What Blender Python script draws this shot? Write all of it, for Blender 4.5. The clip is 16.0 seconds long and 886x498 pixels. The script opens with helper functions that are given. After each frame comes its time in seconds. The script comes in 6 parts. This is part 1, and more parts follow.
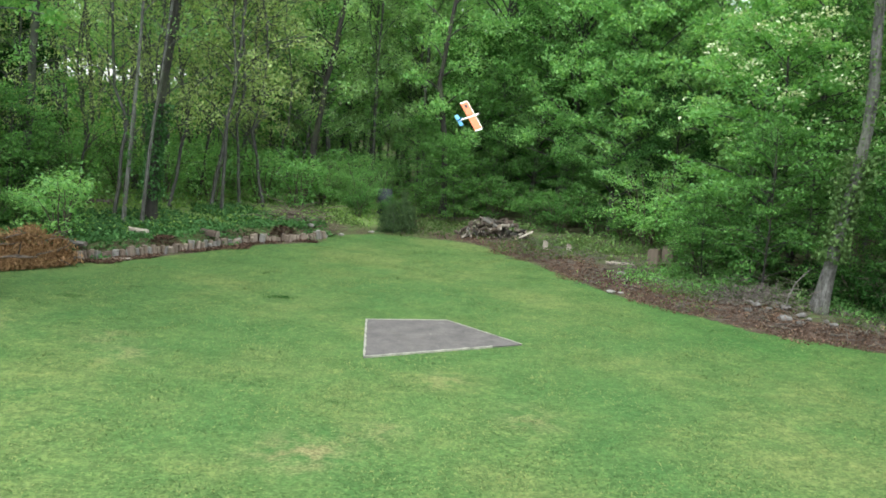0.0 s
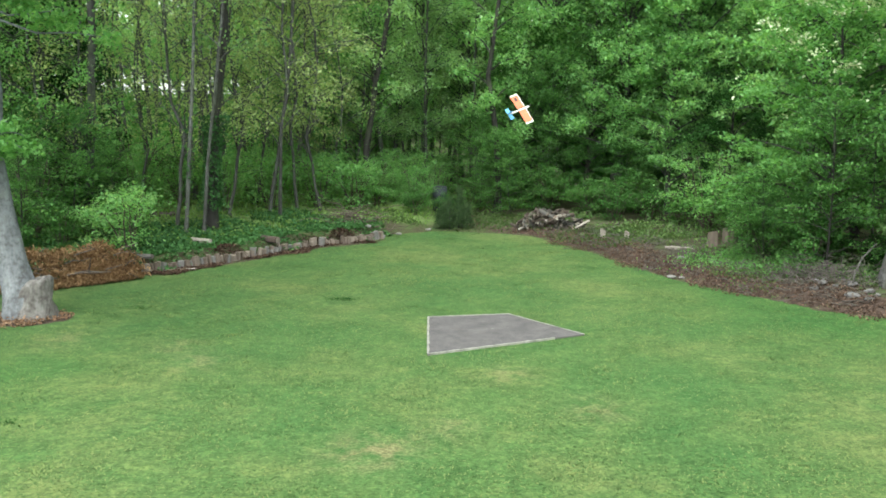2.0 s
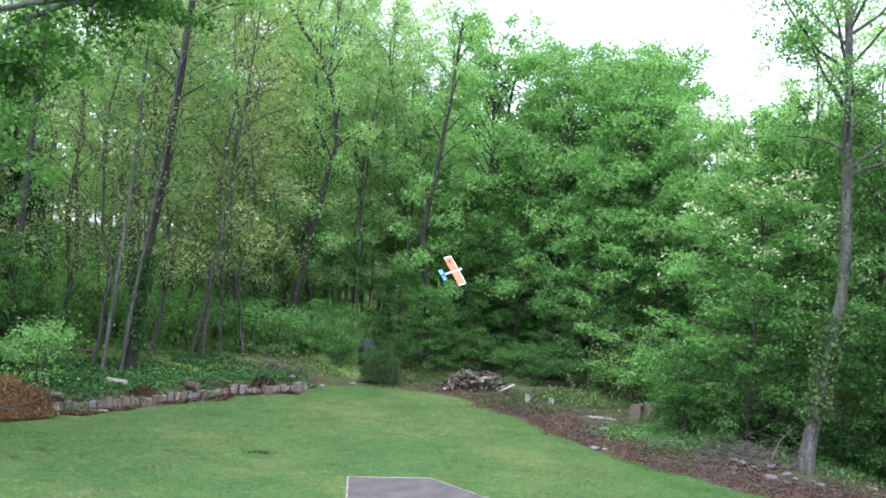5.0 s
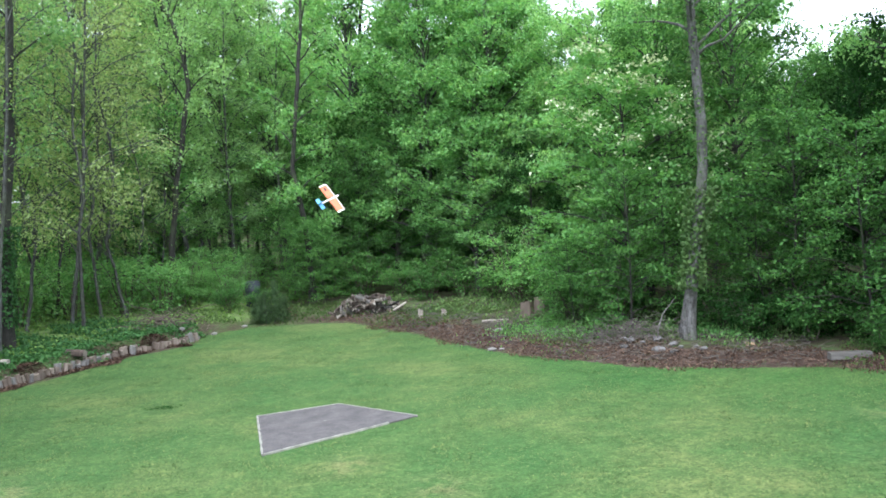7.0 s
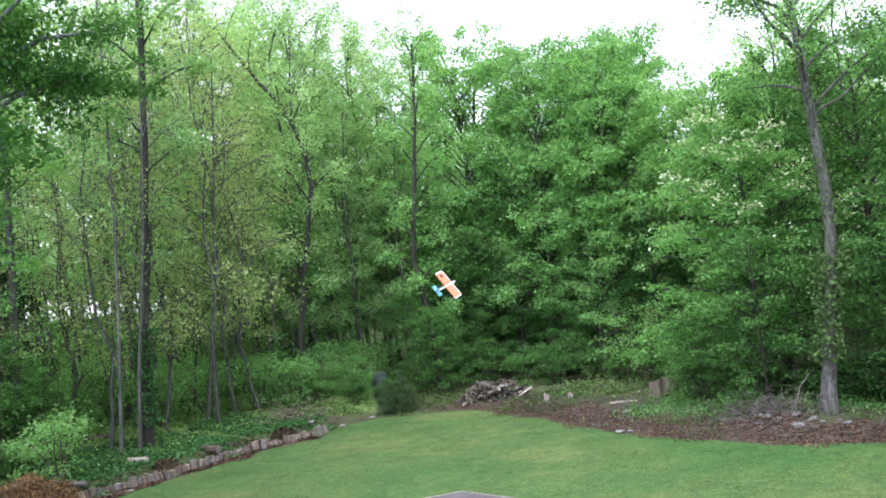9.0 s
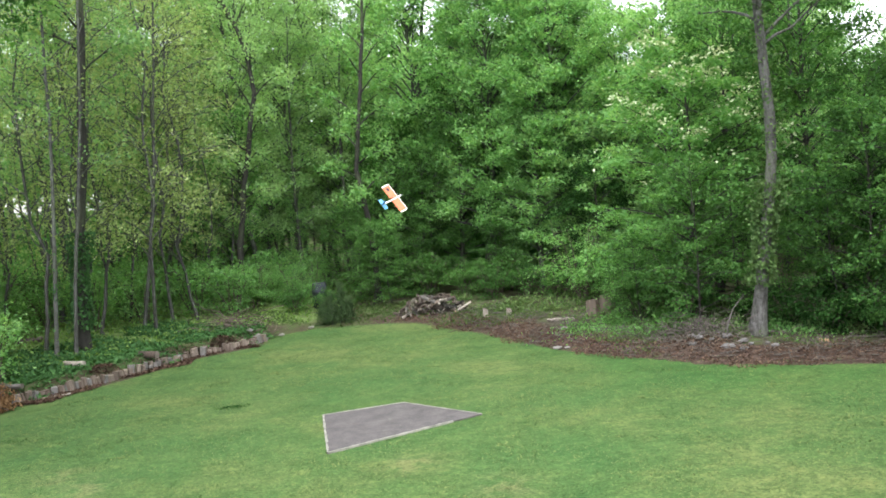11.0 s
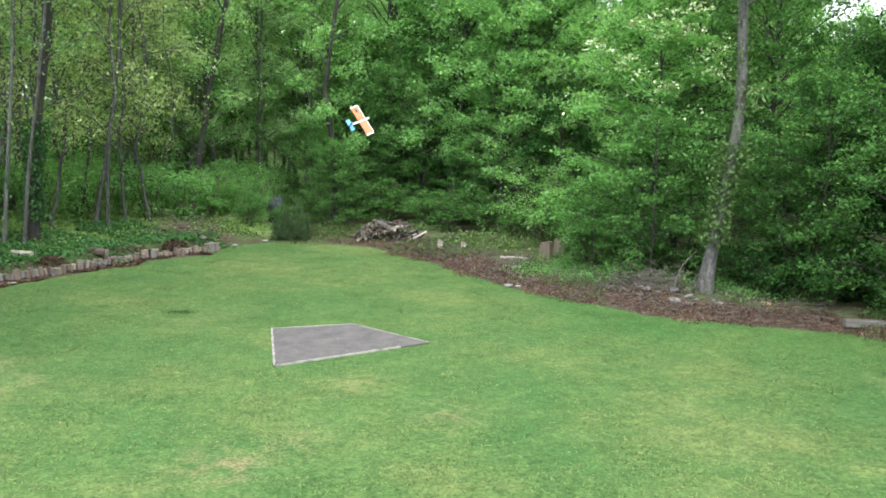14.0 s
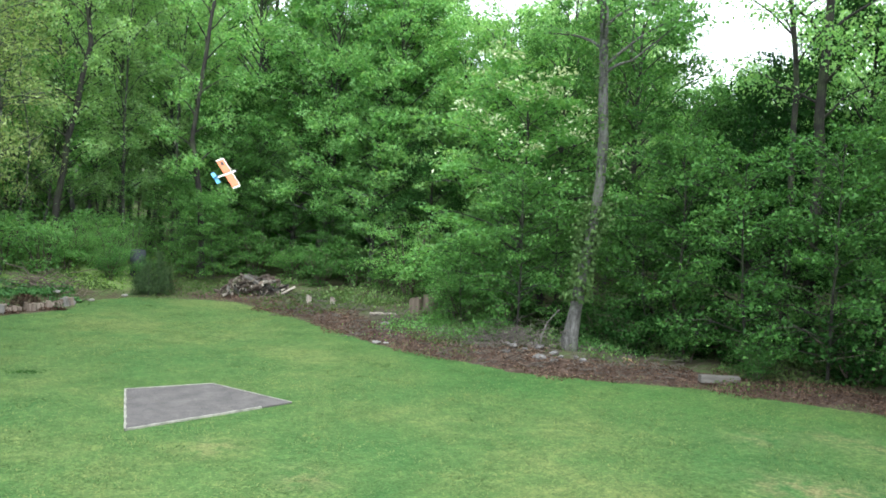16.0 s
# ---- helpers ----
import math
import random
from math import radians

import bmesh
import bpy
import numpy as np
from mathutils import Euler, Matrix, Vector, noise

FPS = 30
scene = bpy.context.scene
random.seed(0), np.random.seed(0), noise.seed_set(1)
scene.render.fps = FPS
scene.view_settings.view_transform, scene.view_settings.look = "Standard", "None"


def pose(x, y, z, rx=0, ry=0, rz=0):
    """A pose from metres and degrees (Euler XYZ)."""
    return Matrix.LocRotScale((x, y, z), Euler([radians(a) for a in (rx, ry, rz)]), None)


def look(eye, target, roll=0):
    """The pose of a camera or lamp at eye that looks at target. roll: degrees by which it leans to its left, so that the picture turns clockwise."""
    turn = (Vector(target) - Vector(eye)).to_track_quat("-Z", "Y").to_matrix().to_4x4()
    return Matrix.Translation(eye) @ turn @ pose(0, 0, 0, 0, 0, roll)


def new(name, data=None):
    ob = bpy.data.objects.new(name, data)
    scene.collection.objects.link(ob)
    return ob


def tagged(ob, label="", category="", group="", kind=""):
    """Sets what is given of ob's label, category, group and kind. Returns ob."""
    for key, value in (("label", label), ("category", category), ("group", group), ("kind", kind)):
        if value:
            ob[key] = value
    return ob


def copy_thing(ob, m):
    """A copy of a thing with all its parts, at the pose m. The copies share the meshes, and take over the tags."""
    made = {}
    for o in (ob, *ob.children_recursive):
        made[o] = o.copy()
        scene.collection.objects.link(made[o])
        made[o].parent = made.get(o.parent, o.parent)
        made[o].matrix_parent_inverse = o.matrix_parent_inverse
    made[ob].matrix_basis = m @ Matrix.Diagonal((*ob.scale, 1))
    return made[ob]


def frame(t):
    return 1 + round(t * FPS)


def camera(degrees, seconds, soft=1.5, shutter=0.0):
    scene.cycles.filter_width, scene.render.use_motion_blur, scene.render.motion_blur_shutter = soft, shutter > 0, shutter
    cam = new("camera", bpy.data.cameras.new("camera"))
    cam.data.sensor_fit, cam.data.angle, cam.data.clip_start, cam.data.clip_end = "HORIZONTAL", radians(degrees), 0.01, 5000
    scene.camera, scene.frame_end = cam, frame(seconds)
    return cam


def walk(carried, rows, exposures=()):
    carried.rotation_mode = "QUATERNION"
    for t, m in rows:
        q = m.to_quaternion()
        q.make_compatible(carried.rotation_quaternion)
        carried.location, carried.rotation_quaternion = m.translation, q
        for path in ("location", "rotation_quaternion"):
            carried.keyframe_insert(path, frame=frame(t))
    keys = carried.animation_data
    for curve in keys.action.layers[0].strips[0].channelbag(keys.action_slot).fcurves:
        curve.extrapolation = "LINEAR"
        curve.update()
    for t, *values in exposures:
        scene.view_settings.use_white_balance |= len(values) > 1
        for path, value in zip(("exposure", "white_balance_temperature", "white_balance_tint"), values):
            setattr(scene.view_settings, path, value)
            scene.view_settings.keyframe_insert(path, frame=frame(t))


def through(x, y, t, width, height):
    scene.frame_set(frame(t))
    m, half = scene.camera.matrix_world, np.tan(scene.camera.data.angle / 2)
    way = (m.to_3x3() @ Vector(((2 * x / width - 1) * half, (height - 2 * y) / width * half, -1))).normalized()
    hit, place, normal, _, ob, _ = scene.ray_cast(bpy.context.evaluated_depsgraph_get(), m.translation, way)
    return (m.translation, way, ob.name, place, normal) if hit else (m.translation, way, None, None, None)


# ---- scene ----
cam = camera(50.6, 16.0, soft=1.75)
PATH = [
    (0, (0.219, 0.206, 3.305), (0.208, 2.182, 2.996), 3.6),
    (0.5, (0.174, 0.241, 3.318), (0.379, 2.204, 2.993), 3.8),
    (1, (0.167, 0.243, 3.308), (0.32, 2.206, 2.957), 2.5),
    (1.5, (0.184, 0.197, 3.335), (0.179, 2.166, 2.989), 1.8),
    (2, (0.211, 0.114, 3.353), (0.079, 2.083, 3.027), -0.0),
    (2.5, (0.226, 0.121, 3.356), (-0.042, 2.072, 3.011), -0.4),
    (3, (0.206, 0.113, 3.342), (-0.205, 2.036, 2.979), 1.0),
    (3.5, (0.153, 0.064, 3.336), (-0.332, 1.971, 2.974), 1.5),
    (4, (0.035, 0.064, 3.388), (-0.286, 2.012, 3.072), 2.2),
    (4.5, (0.016, 0.025, 3.424), (-0.175, 2.012, 3.305), 5.6),
    (5, (0.124, 0.118, 3.448), (0.137, 2.118, 3.451), 4.2),
    (5.2, (0.168, 0.118, 3.457), (0.339, 2.11, 3.495), 3.2),
    (7.3, (0.011, 0.057, 3.363), (0.248, 2.035, 3.194), -5.0),
    (7.5, (0.046, 0.067, 3.348), (0.206, 2.058, 3.239), -5.8),
    (8, (0.273, 0.13, 3.243), (0.298, 2.129, 3.31), -7.7),
    (8.2, (0.321, 0.127, 3.225), (0.339, 2.124, 3.322), -8.0),
    (10.3, (0.124, 0.016, 3.338), (0.151, 2.015, 3.276), -4.9),
    (10.5, (0.098, 0.021, 3.34), (0.135, 2.019, 3.265), -5.2),
    (11, (0.086, 0.087, 3.317), (0.225, 2.077, 3.174), -4.9),
    (11.5, (0.095, 0.074, 3.319), (0.373, 2.041, 3.087), -3.6),
    (12, (0.119, 0.093, 3.353), (0.566, 2.023, 3.083), -0.2),
    (12.5, (0.078, 0.102, 3.359), (0.66, 2.002, 3.135), 2.2),
    (13, (0.026, 0.099, 3.332), (0.595, 2.006, 3.127), 2.7),
    (13.5, (0.0, 0.064, 3.336), (0.415, 2.004, 3.089), 2.0),
    (14, (-0.019, 0.04, 3.322), (0.212, 2.004, 3.027), 1.3),
    (14.5, (-0.027, 0.032, 3.307), (0.109, 2.003, 2.996), 1.0),
    (15, (-0.014, 0.056, 3.314), (0.123, 2.026, 2.996), 1.1),
    (15.5, (0.047, 0.113, 3.34), (0.283, 2.084, 3.102), 1.3),
    (16, (0.14, 0.128, 3.365), (0.629, 2.059, 3.192), 2.6),
]
walk(cam, [(t, look(eye, target, roll)) for t, eye, target, roll in PATH], exposures=[(0.0, 2.0, 6500, 5), (0.5, 1.97, 6500, 2), (2.5, 2.03, 6500, 3), (4.2, 2.02, 6450, 7), (5.0, 2.05, 5800, 18), (7.5, 2.13, 5850, 12), (8.2, 2.0, 5680, 19), (10.5, 2.06, 6600, 18), (11.0, 2.05, 6500, 13), (12.0, 1.98, 6450, 4), (12.5, 2.11, 6250, 6), (13.5, 2.2, 6350, 10), (14.0, 2.19, 6400, 9), (14.5, 2.14, 6400, 8), (15.5, 2.1, 6350, 7), (16.0, 2.08, 6200, 7)])

# ---- light: bright overcast sky with a weak, wide sun ----
world = bpy.data.worlds.new("sky")
scene.world = world
world.use_nodes = True
wn, wl = world.node_tree.nodes, world.node_tree.links
wn.clear()
sky = wn.new("ShaderNodeTexSky")
sky.sky_type = "NISHITA"
sky.sun_disc = False
sky.sun_elevation, sky.sun_rotation = radians(65), radians(190)
sky.air_density, sky.dust_density, sky.ozone_density = 1.0, 1.5, 1.0
veil = wn.new("ShaderNodeHueSaturation")
veil.inputs["Saturation"].default_value = 0.25
back = wn.new("ShaderNodeBackground")
back.inputs["Strength"].default_value = 0.15
wout = wn.new("ShaderNodeOutputWorld")
wl.new(sky.outputs[0], veil.inputs["Color"])
wl.new(veil.outputs[0], back.inputs["Color"])
wl.new(back.outputs[0], wout.inputs[0])

sun_data = bpy.data.lights.new("sun", "SUN")
sun_data.energy, sun_data.angle, sun_data.color = 1.5, radians(80), (1.0, 0.97, 0.9)
sun = new("sun", sun_data)
sun.matrix_world = look((-3, -17, 37), (0, 0, 0))


# ---- materials ----
def shader(name):
    m = bpy.data.materials.new(name)
    m.use_nodes = True
    n, l = m.node_tree.nodes, m.node_tree.links
    return m, n, l, n["Principled BSDF"]


def noise_node(n, l, scale, detail=4, rough=0.6, coords=None, stretch=None):
    tc = n.new("ShaderNodeTexCoord")
    tex = n.new("ShaderNodeTexNoise")
    tex.inputs["Scale"].default_value, tex.inputs["Detail"].default_value, tex.inputs["Roughness"].default_value = scale, detail, rough
    src = tc.outputs["Object"]
    if stretch:
        mp = n.new("ShaderNodeMapping")
        mp.inputs["Scale"].default_value = stretch
        l.new(src, mp.inputs["Vector"])
        src = mp.outputs[0]
    l.new(src, tex.inputs["Vector"])
    return tex.outputs["Fac"]


def ramp(n, l, fac, stops):
    r = n.new("ShaderNodeValToRGB")
    el = r.color_ramp.elements
    while len(el) < len(stops):
        el.new(0.5)
    for e, (p, c) in zip(el, stops):
        e.position, e.color = p, (*c, 1)
    l.new(fac, r.inputs[0])
    return r.outputs[0]


def mix(n, l, fac, a, b, kind="MIX"):
    m = n.new("ShaderNodeMix")
    m.data_type, m.blend_type = "RGBA", kind
    for sock, v in ((m.inputs[0], fac), (m.inputs[6], a), (m.inputs[7], b)):
        if isinstance(v, (int, float)):
            sock.default_value = v
        elif isinstance(v, tuple):
            sock.default_value = (*v, 1)
        else:
            l.new(v, sock)
    return m.outputs[2]


def maths(n, l, op, a, b):
    m = n.new("ShaderNodeMath")
    m.operation = op
    for sock, v in ((m.inputs[0], a), (m.inputs[1], b)):
        if isinstance(v, (int, float)):
            sock.default_value = v
        else:
            l.new(v, sock)
    return m.outputs[0]


def bump(n, l, bsdf, height, strength=0.4, distance=0.02):
    b = n.new("ShaderNodeBump")
    b.inputs["Strength"].default_value, b.inputs["Distance"].default_value = strength, distance
    l.new(height, b.inputs["Height"])
    l.new(b.outputs[0], bsdf.inputs["Normal"])


def island(n):
    return n.new("ShaderNodeNewGeometry").outputs["Random Per Island"]


def plain(name, stops, scale, rough=0.8, relief=0.4, depth=0.01, stretch=None, metal=0.0, fine=None):
    """A surface whose colour wanders over stops, with a second finer grain and relief."""
    m, n, l, b = shader(name)
    f = noise_node(n, l, scale, 5, 0.6, stretch=stretch)
    c = ramp(n, l, f, stops)
    g = noise_node(n, l, fine or scale * 7, 3, 0.6, stretch=stretch)
    c = mix(n, l, 0.5, c, ramp(n, l, g, [(0.3, (0.35, 0.35, 0.35)), (0.7, (1, 1, 1))]), "MULTIPLY")
    l.new(c, b.inputs["Base Color"])
    b.inputs["Roughness"].default_value, b.inputs["Metallic"].default_value = rough, metal
    bump(n, l, b, g, relief, depth)
    return m


def varied(name, stops, scale, rough=0.85, relief=0.5, depth=0.02, stretch=None):
    """Like plain, but each loose piece and each object takes its own tone."""
    m, n, l, b = shader(name)
    info = n.new("ShaderNodeObjectInfo").outputs["Random"]
    f = noise_node(n, l, scale, 4, 0.65, stretch=stretch)
    f = maths(n, l, "ADD", maths(n, l, "MULTIPLY", f, 0.7), maths(n, l, "MULTIPLY", maths(n, l, "ADD", info, island(n)), 0.28))
    l.new(ramp(n, l, f, stops), b.inputs["Base Color"])
    b.inputs["Roughness"].default_value = rough
    bump(n, l, b, noise_node(n, l, scale * 4, 3, 0.6, stretch=stretch), relief, depth)
    return m


def leaf_material(name, dark, mid, light, through=0.35, rough=0.55, gloss=0.18):
    m, n, l, b = shader(name)
    info = n.new("ShaderNodeObjectInfo").outputs["Random"]
    f = maths(n, l, "ADD", maths(n, l, "MULTIPLY", island(n), 0.42), maths(n, l, "MULTIPLY", info, 0.18))
    f = maths(n, l, "ADD", f, maths(n, l, "MULTIPLY", noise_node(n, l, 0.7, 3, 0.6), 0.5))
    c = ramp(n, l, f, [(0.2, dark), (0.55, mid), (0.95, light)])
    l.new(c, b.inputs["Base Color"])
    b.inputs["Roughness"].default_value = rough
    b.inputs["Specular IOR Level"].default_value = gloss
    t = n.new("ShaderNodeBsdfTranslucent")
    l.new(mix(n, l, 1.0, c, (1.0, 1.0, 0.55), "MULTIPLY"), t.inputs["Color"])
    ms = n.new("ShaderNodeMixShader")
    ms.inputs[0].default_value = through
    l.new(b.outputs[0], ms.inputs[1])
    l.new(t.outputs[0], ms.inputs[2])
    l.new(ms.outputs[0], n["Material Output"].inputs["Surface"])
    return m


def bark_material(name, stops, scale=6.0, moss=0.0, blotch=0.0, cracks=0.75, lichens=0.35):
    m, n, l, b = shader(name)
    f = noise_node(n, l, scale, 6, 0.7, stretch=(1, 1, 0.25))
    c = ramp(n, l, f, stops)
    if blotch:
        spots = ramp(n, l, noise_node(n, l, 16, 4, 0.65), [(0.36, (0.6, 0.58, 0.56)), (0.5, (1, 1, 1)), (0.66, (1.25, 1.28, 1.28))])
        c = mix(n, l, blotch, c, spots, "MULTIPLY")
    if moss:
        big = noise_node(n, l, 1.1, 4, 0.7)
        c = mix(n, l, maths(n, l, "MULTIPLY", ramp(n, l, big, [(0.48, (0, 0, 0)), (0.62, (1, 1, 1))]), moss), c, (0.09, 0.13, 0.05))
    l.new(c, b.inputs["Base Color"])
    b.inputs["Roughness"].default_value = 0.9
    crack = noise_node(n, l, scale * 3, 5, 0.7, stretch=(1, 1, 0.2))
    c = mix(n, l, cracks, c, ramp(n, l, crack, [(0.36, (0.3, 0.29, 0.28)), (0.48, (0.95, 0.95, 0.95)), (0.7, (1.3, 1.3, 1.3))]), "MULTIPLY")
    lichen = ramp(n, l, noise_node(n, l, 3.1, 5, 0.75), [(0.56, (0, 0, 0)), (0.63, (1, 1, 1))])
    c = mix(n, l, maths(n, l, "MULTIPLY", lichen, lichens), c, (0.2, 0.215, 0.19))
    l.new(c, b.inputs["Base Color"])
    bump(n, l, b, crack, 0.8, 0.03)
    return m


# LEAF_SPRING is brightened for lit crowns, LEAF_DEEP darkened for shade low down.
LEAF_SPRING = leaf_material("leaf_spring", (0.066, 0.175, 0.055), (0.192, 0.415, 0.142), (0.375, 0.61, 0.245), 0.58)
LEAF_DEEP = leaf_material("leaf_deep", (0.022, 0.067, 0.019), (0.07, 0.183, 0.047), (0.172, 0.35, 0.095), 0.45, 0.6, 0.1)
# Blue raised in LEAF_YOUNG and LEAF_HAZE for the hazy cast of treetops.
LEAF_YOUNG = leaf_material("leaf_young", (0.1, 0.21, 0.085), (0.22, 0.41, 0.17), (0.38, 0.57, 0.28), 0.64)
# Near-black green; on dark_tree and shrub_d woodland shade is put into it.
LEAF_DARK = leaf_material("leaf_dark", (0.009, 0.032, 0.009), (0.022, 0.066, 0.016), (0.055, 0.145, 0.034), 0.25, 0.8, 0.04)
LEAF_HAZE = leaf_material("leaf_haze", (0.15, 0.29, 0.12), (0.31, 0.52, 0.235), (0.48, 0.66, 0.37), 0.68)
LEAF_BUD = leaf_material("leaf_bud", (0.18, 0.26, 0.1), (0.33, 0.45, 0.18), (0.53, 0.61, 0.31), 0.55)
LEAF_FRESH = leaf_material("leaf_fresh", (0.07, 0.19, 0.06), (0.165, 0.375, 0.118), (0.3, 0.53, 0.19), 0.58)
LEAF_FLOOR = leaf_material("leaf_floor", (0.075, 0.15, 0.048), (0.15, 0.26, 0.08), (0.26, 0.39, 0.13), 0.6)
LEAF_IVY = leaf_material("leaf_ivy", (0.026, 0.072, 0.026), (0.054, 0.142, 0.044), (0.105, 0.22, 0.07), 0.3, 0.6, 0.15)
LEAF_VINE = leaf_material("leaf_vine", (0.035, 0.075, 0.025), (0.08, 0.15, 0.047), (0.17, 0.26, 0.09), 0.3, 0.6, 0.2)
LEAF_CEDAR = leaf_material("leaf_cedar", (0.024, 0.052, 0.022), (0.056, 0.104, 0.043), (0.115, 0.175, 0.075), 0.25, 0.8, 0.08)
BLOSSOM = leaf_material("blossom", (0.24, 0.34, 0.16), (0.45, 0.53, 0.33), (0.68, 0.72, 0.55), 0.3, 0.6)
LEAF_DEAD = leaf_material("leaf_dead", (0.035, 0.023, 0.013), (0.2, 0.118, 0.06), (0.46, 0.3, 0.165), 0.1, 0.85, 0.08)
LEAF_LITTER = leaf_material("leaf_litter", (0.022, 0.014, 0.011), (0.075, 0.048, 0.035), (0.27, 0.195, 0.145), 0.03, 0.95, 0.05)
def grass_material():
    """Mown blades in several greens, drier in patches."""
    m, n, l, b = shader("grass_blade")
    f = maths(n, l, "ADD", maths(n, l, "MULTIPLY", island(n), 0.22), maths(n, l, "MULTIPLY", noise_node(n, l, 0.4, 4, 0.65), 0.36))
    f = maths(n, l, "ADD", f, maths(n, l, "MULTIPLY", noise_node(n, l, 7, 6, 0.8), 0.6))
    l.new(ramp(n, l, f, [(0.44, (0.025, 0.067, 0.017)), (0.58, (0.054, 0.106, 0.028)), (0.7, (0.13, 0.163, 0.055))]), b.inputs["Base Color"])
    b.inputs["Roughness"].default_value = 0.8
    b.inputs["Specular IOR Level"].default_value = 0.2
    return m


GRASS = grass_material()
WEED = leaf_material("weed", (0.035, 0.075, 0.022), (0.065, 0.115, 0.034), (0.12, 0.15, 0.06), 0.35, 0.7)
CHIPS = leaf_material("wood_chips", (0.4, 0.27, 0.15), (0.54, 0.4, 0.25), (0.66, 0.54, 0.38), 0.05, 0.9)
MULCH = leaf_material("mulch", (0.06, 0.036, 0.022), (0.17, 0.1, 0.06), (0.38, 0.26, 0.17), 0.05, 0.9)
BARK_GREY = bark_material("bark_grey", [(0.3, (0.085, 0.09, 0.096)), (0.5, (0.146, 0.154, 0.164)), (0.75, (0.212, 0.224, 0.236))], 7, 0.0, 0.9, 0.25)
BARK_BURL = bark_material("bark_burl", [(0.3, (0.07, 0.06, 0.053)), (0.5, (0.125, 0.115, 0.106)), (0.75, (0.2, 0.195, 0.19))], 6, 0.0, 0.9, 0.6)
BARK_BROWN = bark_material("bark_brown", [(0.3, (0.021, 0.022, 0.02)), (0.55, (0.052, 0.054, 0.05)), (0.8, (0.105, 0.11, 0.104))], 8, 0.35, 0.6, lichens=0.12)
BARK_IVY = bark_material("bark_ivy", [(0.3, (0.034, 0.033, 0.032)), (0.55, (0.085, 0.084, 0.082)), (0.8, (0.175, 0.175, 0.172))], 9, 0.3, 1.0, 0.9, 0.25)
BARK_MID = bark_material("bark_mid", [(0.3, (0.03, 0.03, 0.028)), (0.55, (0.072, 0.074, 0.069)), (0.8, (0.15, 0.155, 0.147))], 8, 0.3, 0.9)
BARK_PALE = bark_material("bark_pale", [(0.3, (0.046, 0.048, 0.044)), (0.55, (0.1, 0.104, 0.096)), (0.8, (0.185, 0.19, 0.178))], 9, 0.3, 0.9)
BARK_DARK = bark_material("bark_dark", [(0.3, (0.009, 0.008, 0.007)), (0.55, (0.021, 0.02, 0.017)), (0.8, (0.045, 0.041, 0.036))], 8, 0.3, lichens=0.0)
BARK_RED = bark_material("bark_red", [(0.3, (0.025, 0.018, 0.014)), (0.55, (0.06, 0.043, 0.034)), (0.8, (0.11, 0.08, 0.065))], 8, lichens=0.0)
TWIG = plain("twig", [(0.3, (0.06, 0.045, 0.036)), (0.7, (0.14, 0.112, 0.09))], 5, 0.9)
TWIG_GREY = plain("twig_grey", [(0.3, (0.048, 0.042, 0.036)), (0.7, (0.135, 0.12, 0.105))], 5, 0.9)
def concrete_material():
    """Old slab: grey with rusty and dark stains, pits and grit."""
    m, n, l, b = shader("concrete")
    c = ramp(n, l, noise_node(n, l, 3.2, 7, 0.72), [(0.3, (0.044, 0.041, 0.043)), (0.5, (0.069, 0.064, 0.065)), (0.72, (0.104, 0.098, 0.096))])
    stain = ramp(n, l, noise_node(n, l, 5.5, 5, 0.75, stretch=(1, 2.2, 1)), [(0.56, (0, 0, 0)), (0.68, (1, 1, 1))])
    c = mix(n, l, maths(n, l, "MULTIPLY", stain, 0.55), c, (0.06, 0.05, 0.041))
    grit = noise_node(n, l, 60, 4, 0.75)
    c = mix(n, l, 0.8, c, ramp(n, l, grit, [(0.32, (0.5, 0.5, 0.5)), (0.5, (1, 1, 1)), (0.7, (1.4, 1.4, 1.4))]), "MULTIPLY")
    pale = ramp(n, l, noise_node(n, l, 14, 3, 0.8), [(0.66, (0, 0, 0)), (0.72, (1, 1, 1))])
    c = mix(n, l, maths(n, l, "MULTIPLY", pale, 0.5), c, (0.24, 0.235, 0.22))
    l.new(c, b.inputs["Base Color"])
    b.inputs["Roughness"].default_value = 0.92
    bump(n, l, b, grit, 0.5, 0.004)
    return m


CONCRETE = concrete_material()
CONCRETE_EDGE = plain("concrete_edge", [(0.25, (0.1, 0.105, 0.085)), (0.5, (0.24, 0.24, 0.21)), (0.75, (0.33, 0.32, 0.29))], 6, 0.9, 0.5, 0.006, fine=60)
LOG_TAN = varied("log_tan", [(0.25, (0.06, 0.046, 0.036)), (0.6, (0.14, 0.11, 0.088)), (0.95, (0.27, 0.225, 0.185))], 12, stretch=(1, 1, 0.15))
STONE = varied("stone", [(0.25, (0.055, 0.052, 0.049)), (0.6, (0.12, 0.115, 0.109)), (0.95, (0.2, 0.194, 0.184))], 5)
STONE_PALE = varied("stone_pale", [(0.25, (0.045, 0.043, 0.042)), (0.6, (0.08, 0.078, 0.077)), (0.95, (0.145, 0.142, 0.14))], 8)
LOG_EDGE = varied("log_edge", [(0.25, (0.034, 0.025, 0.019)), (0.55, (0.09, 0.068, 0.053)), (0.95, (0.23, 0.195, 0.162))], 9, stretch=(1, 1, 0.25))
LOG_SIDE = varied("log_side", [(0.25, (0.035, 0.027, 0.022)), (0.55, (0.075, 0.06, 0.049)), (0.95, (0.15, 0.13, 0.115))], 7, stretch=(1, 1, 0.3))
LOG_END = varied("log_end", [(0.25, (0.04, 0.033, 0.028)), (0.6, (0.095, 0.08, 0.067)), (0.95, (0.26, 0.22, 0.185))], 9)
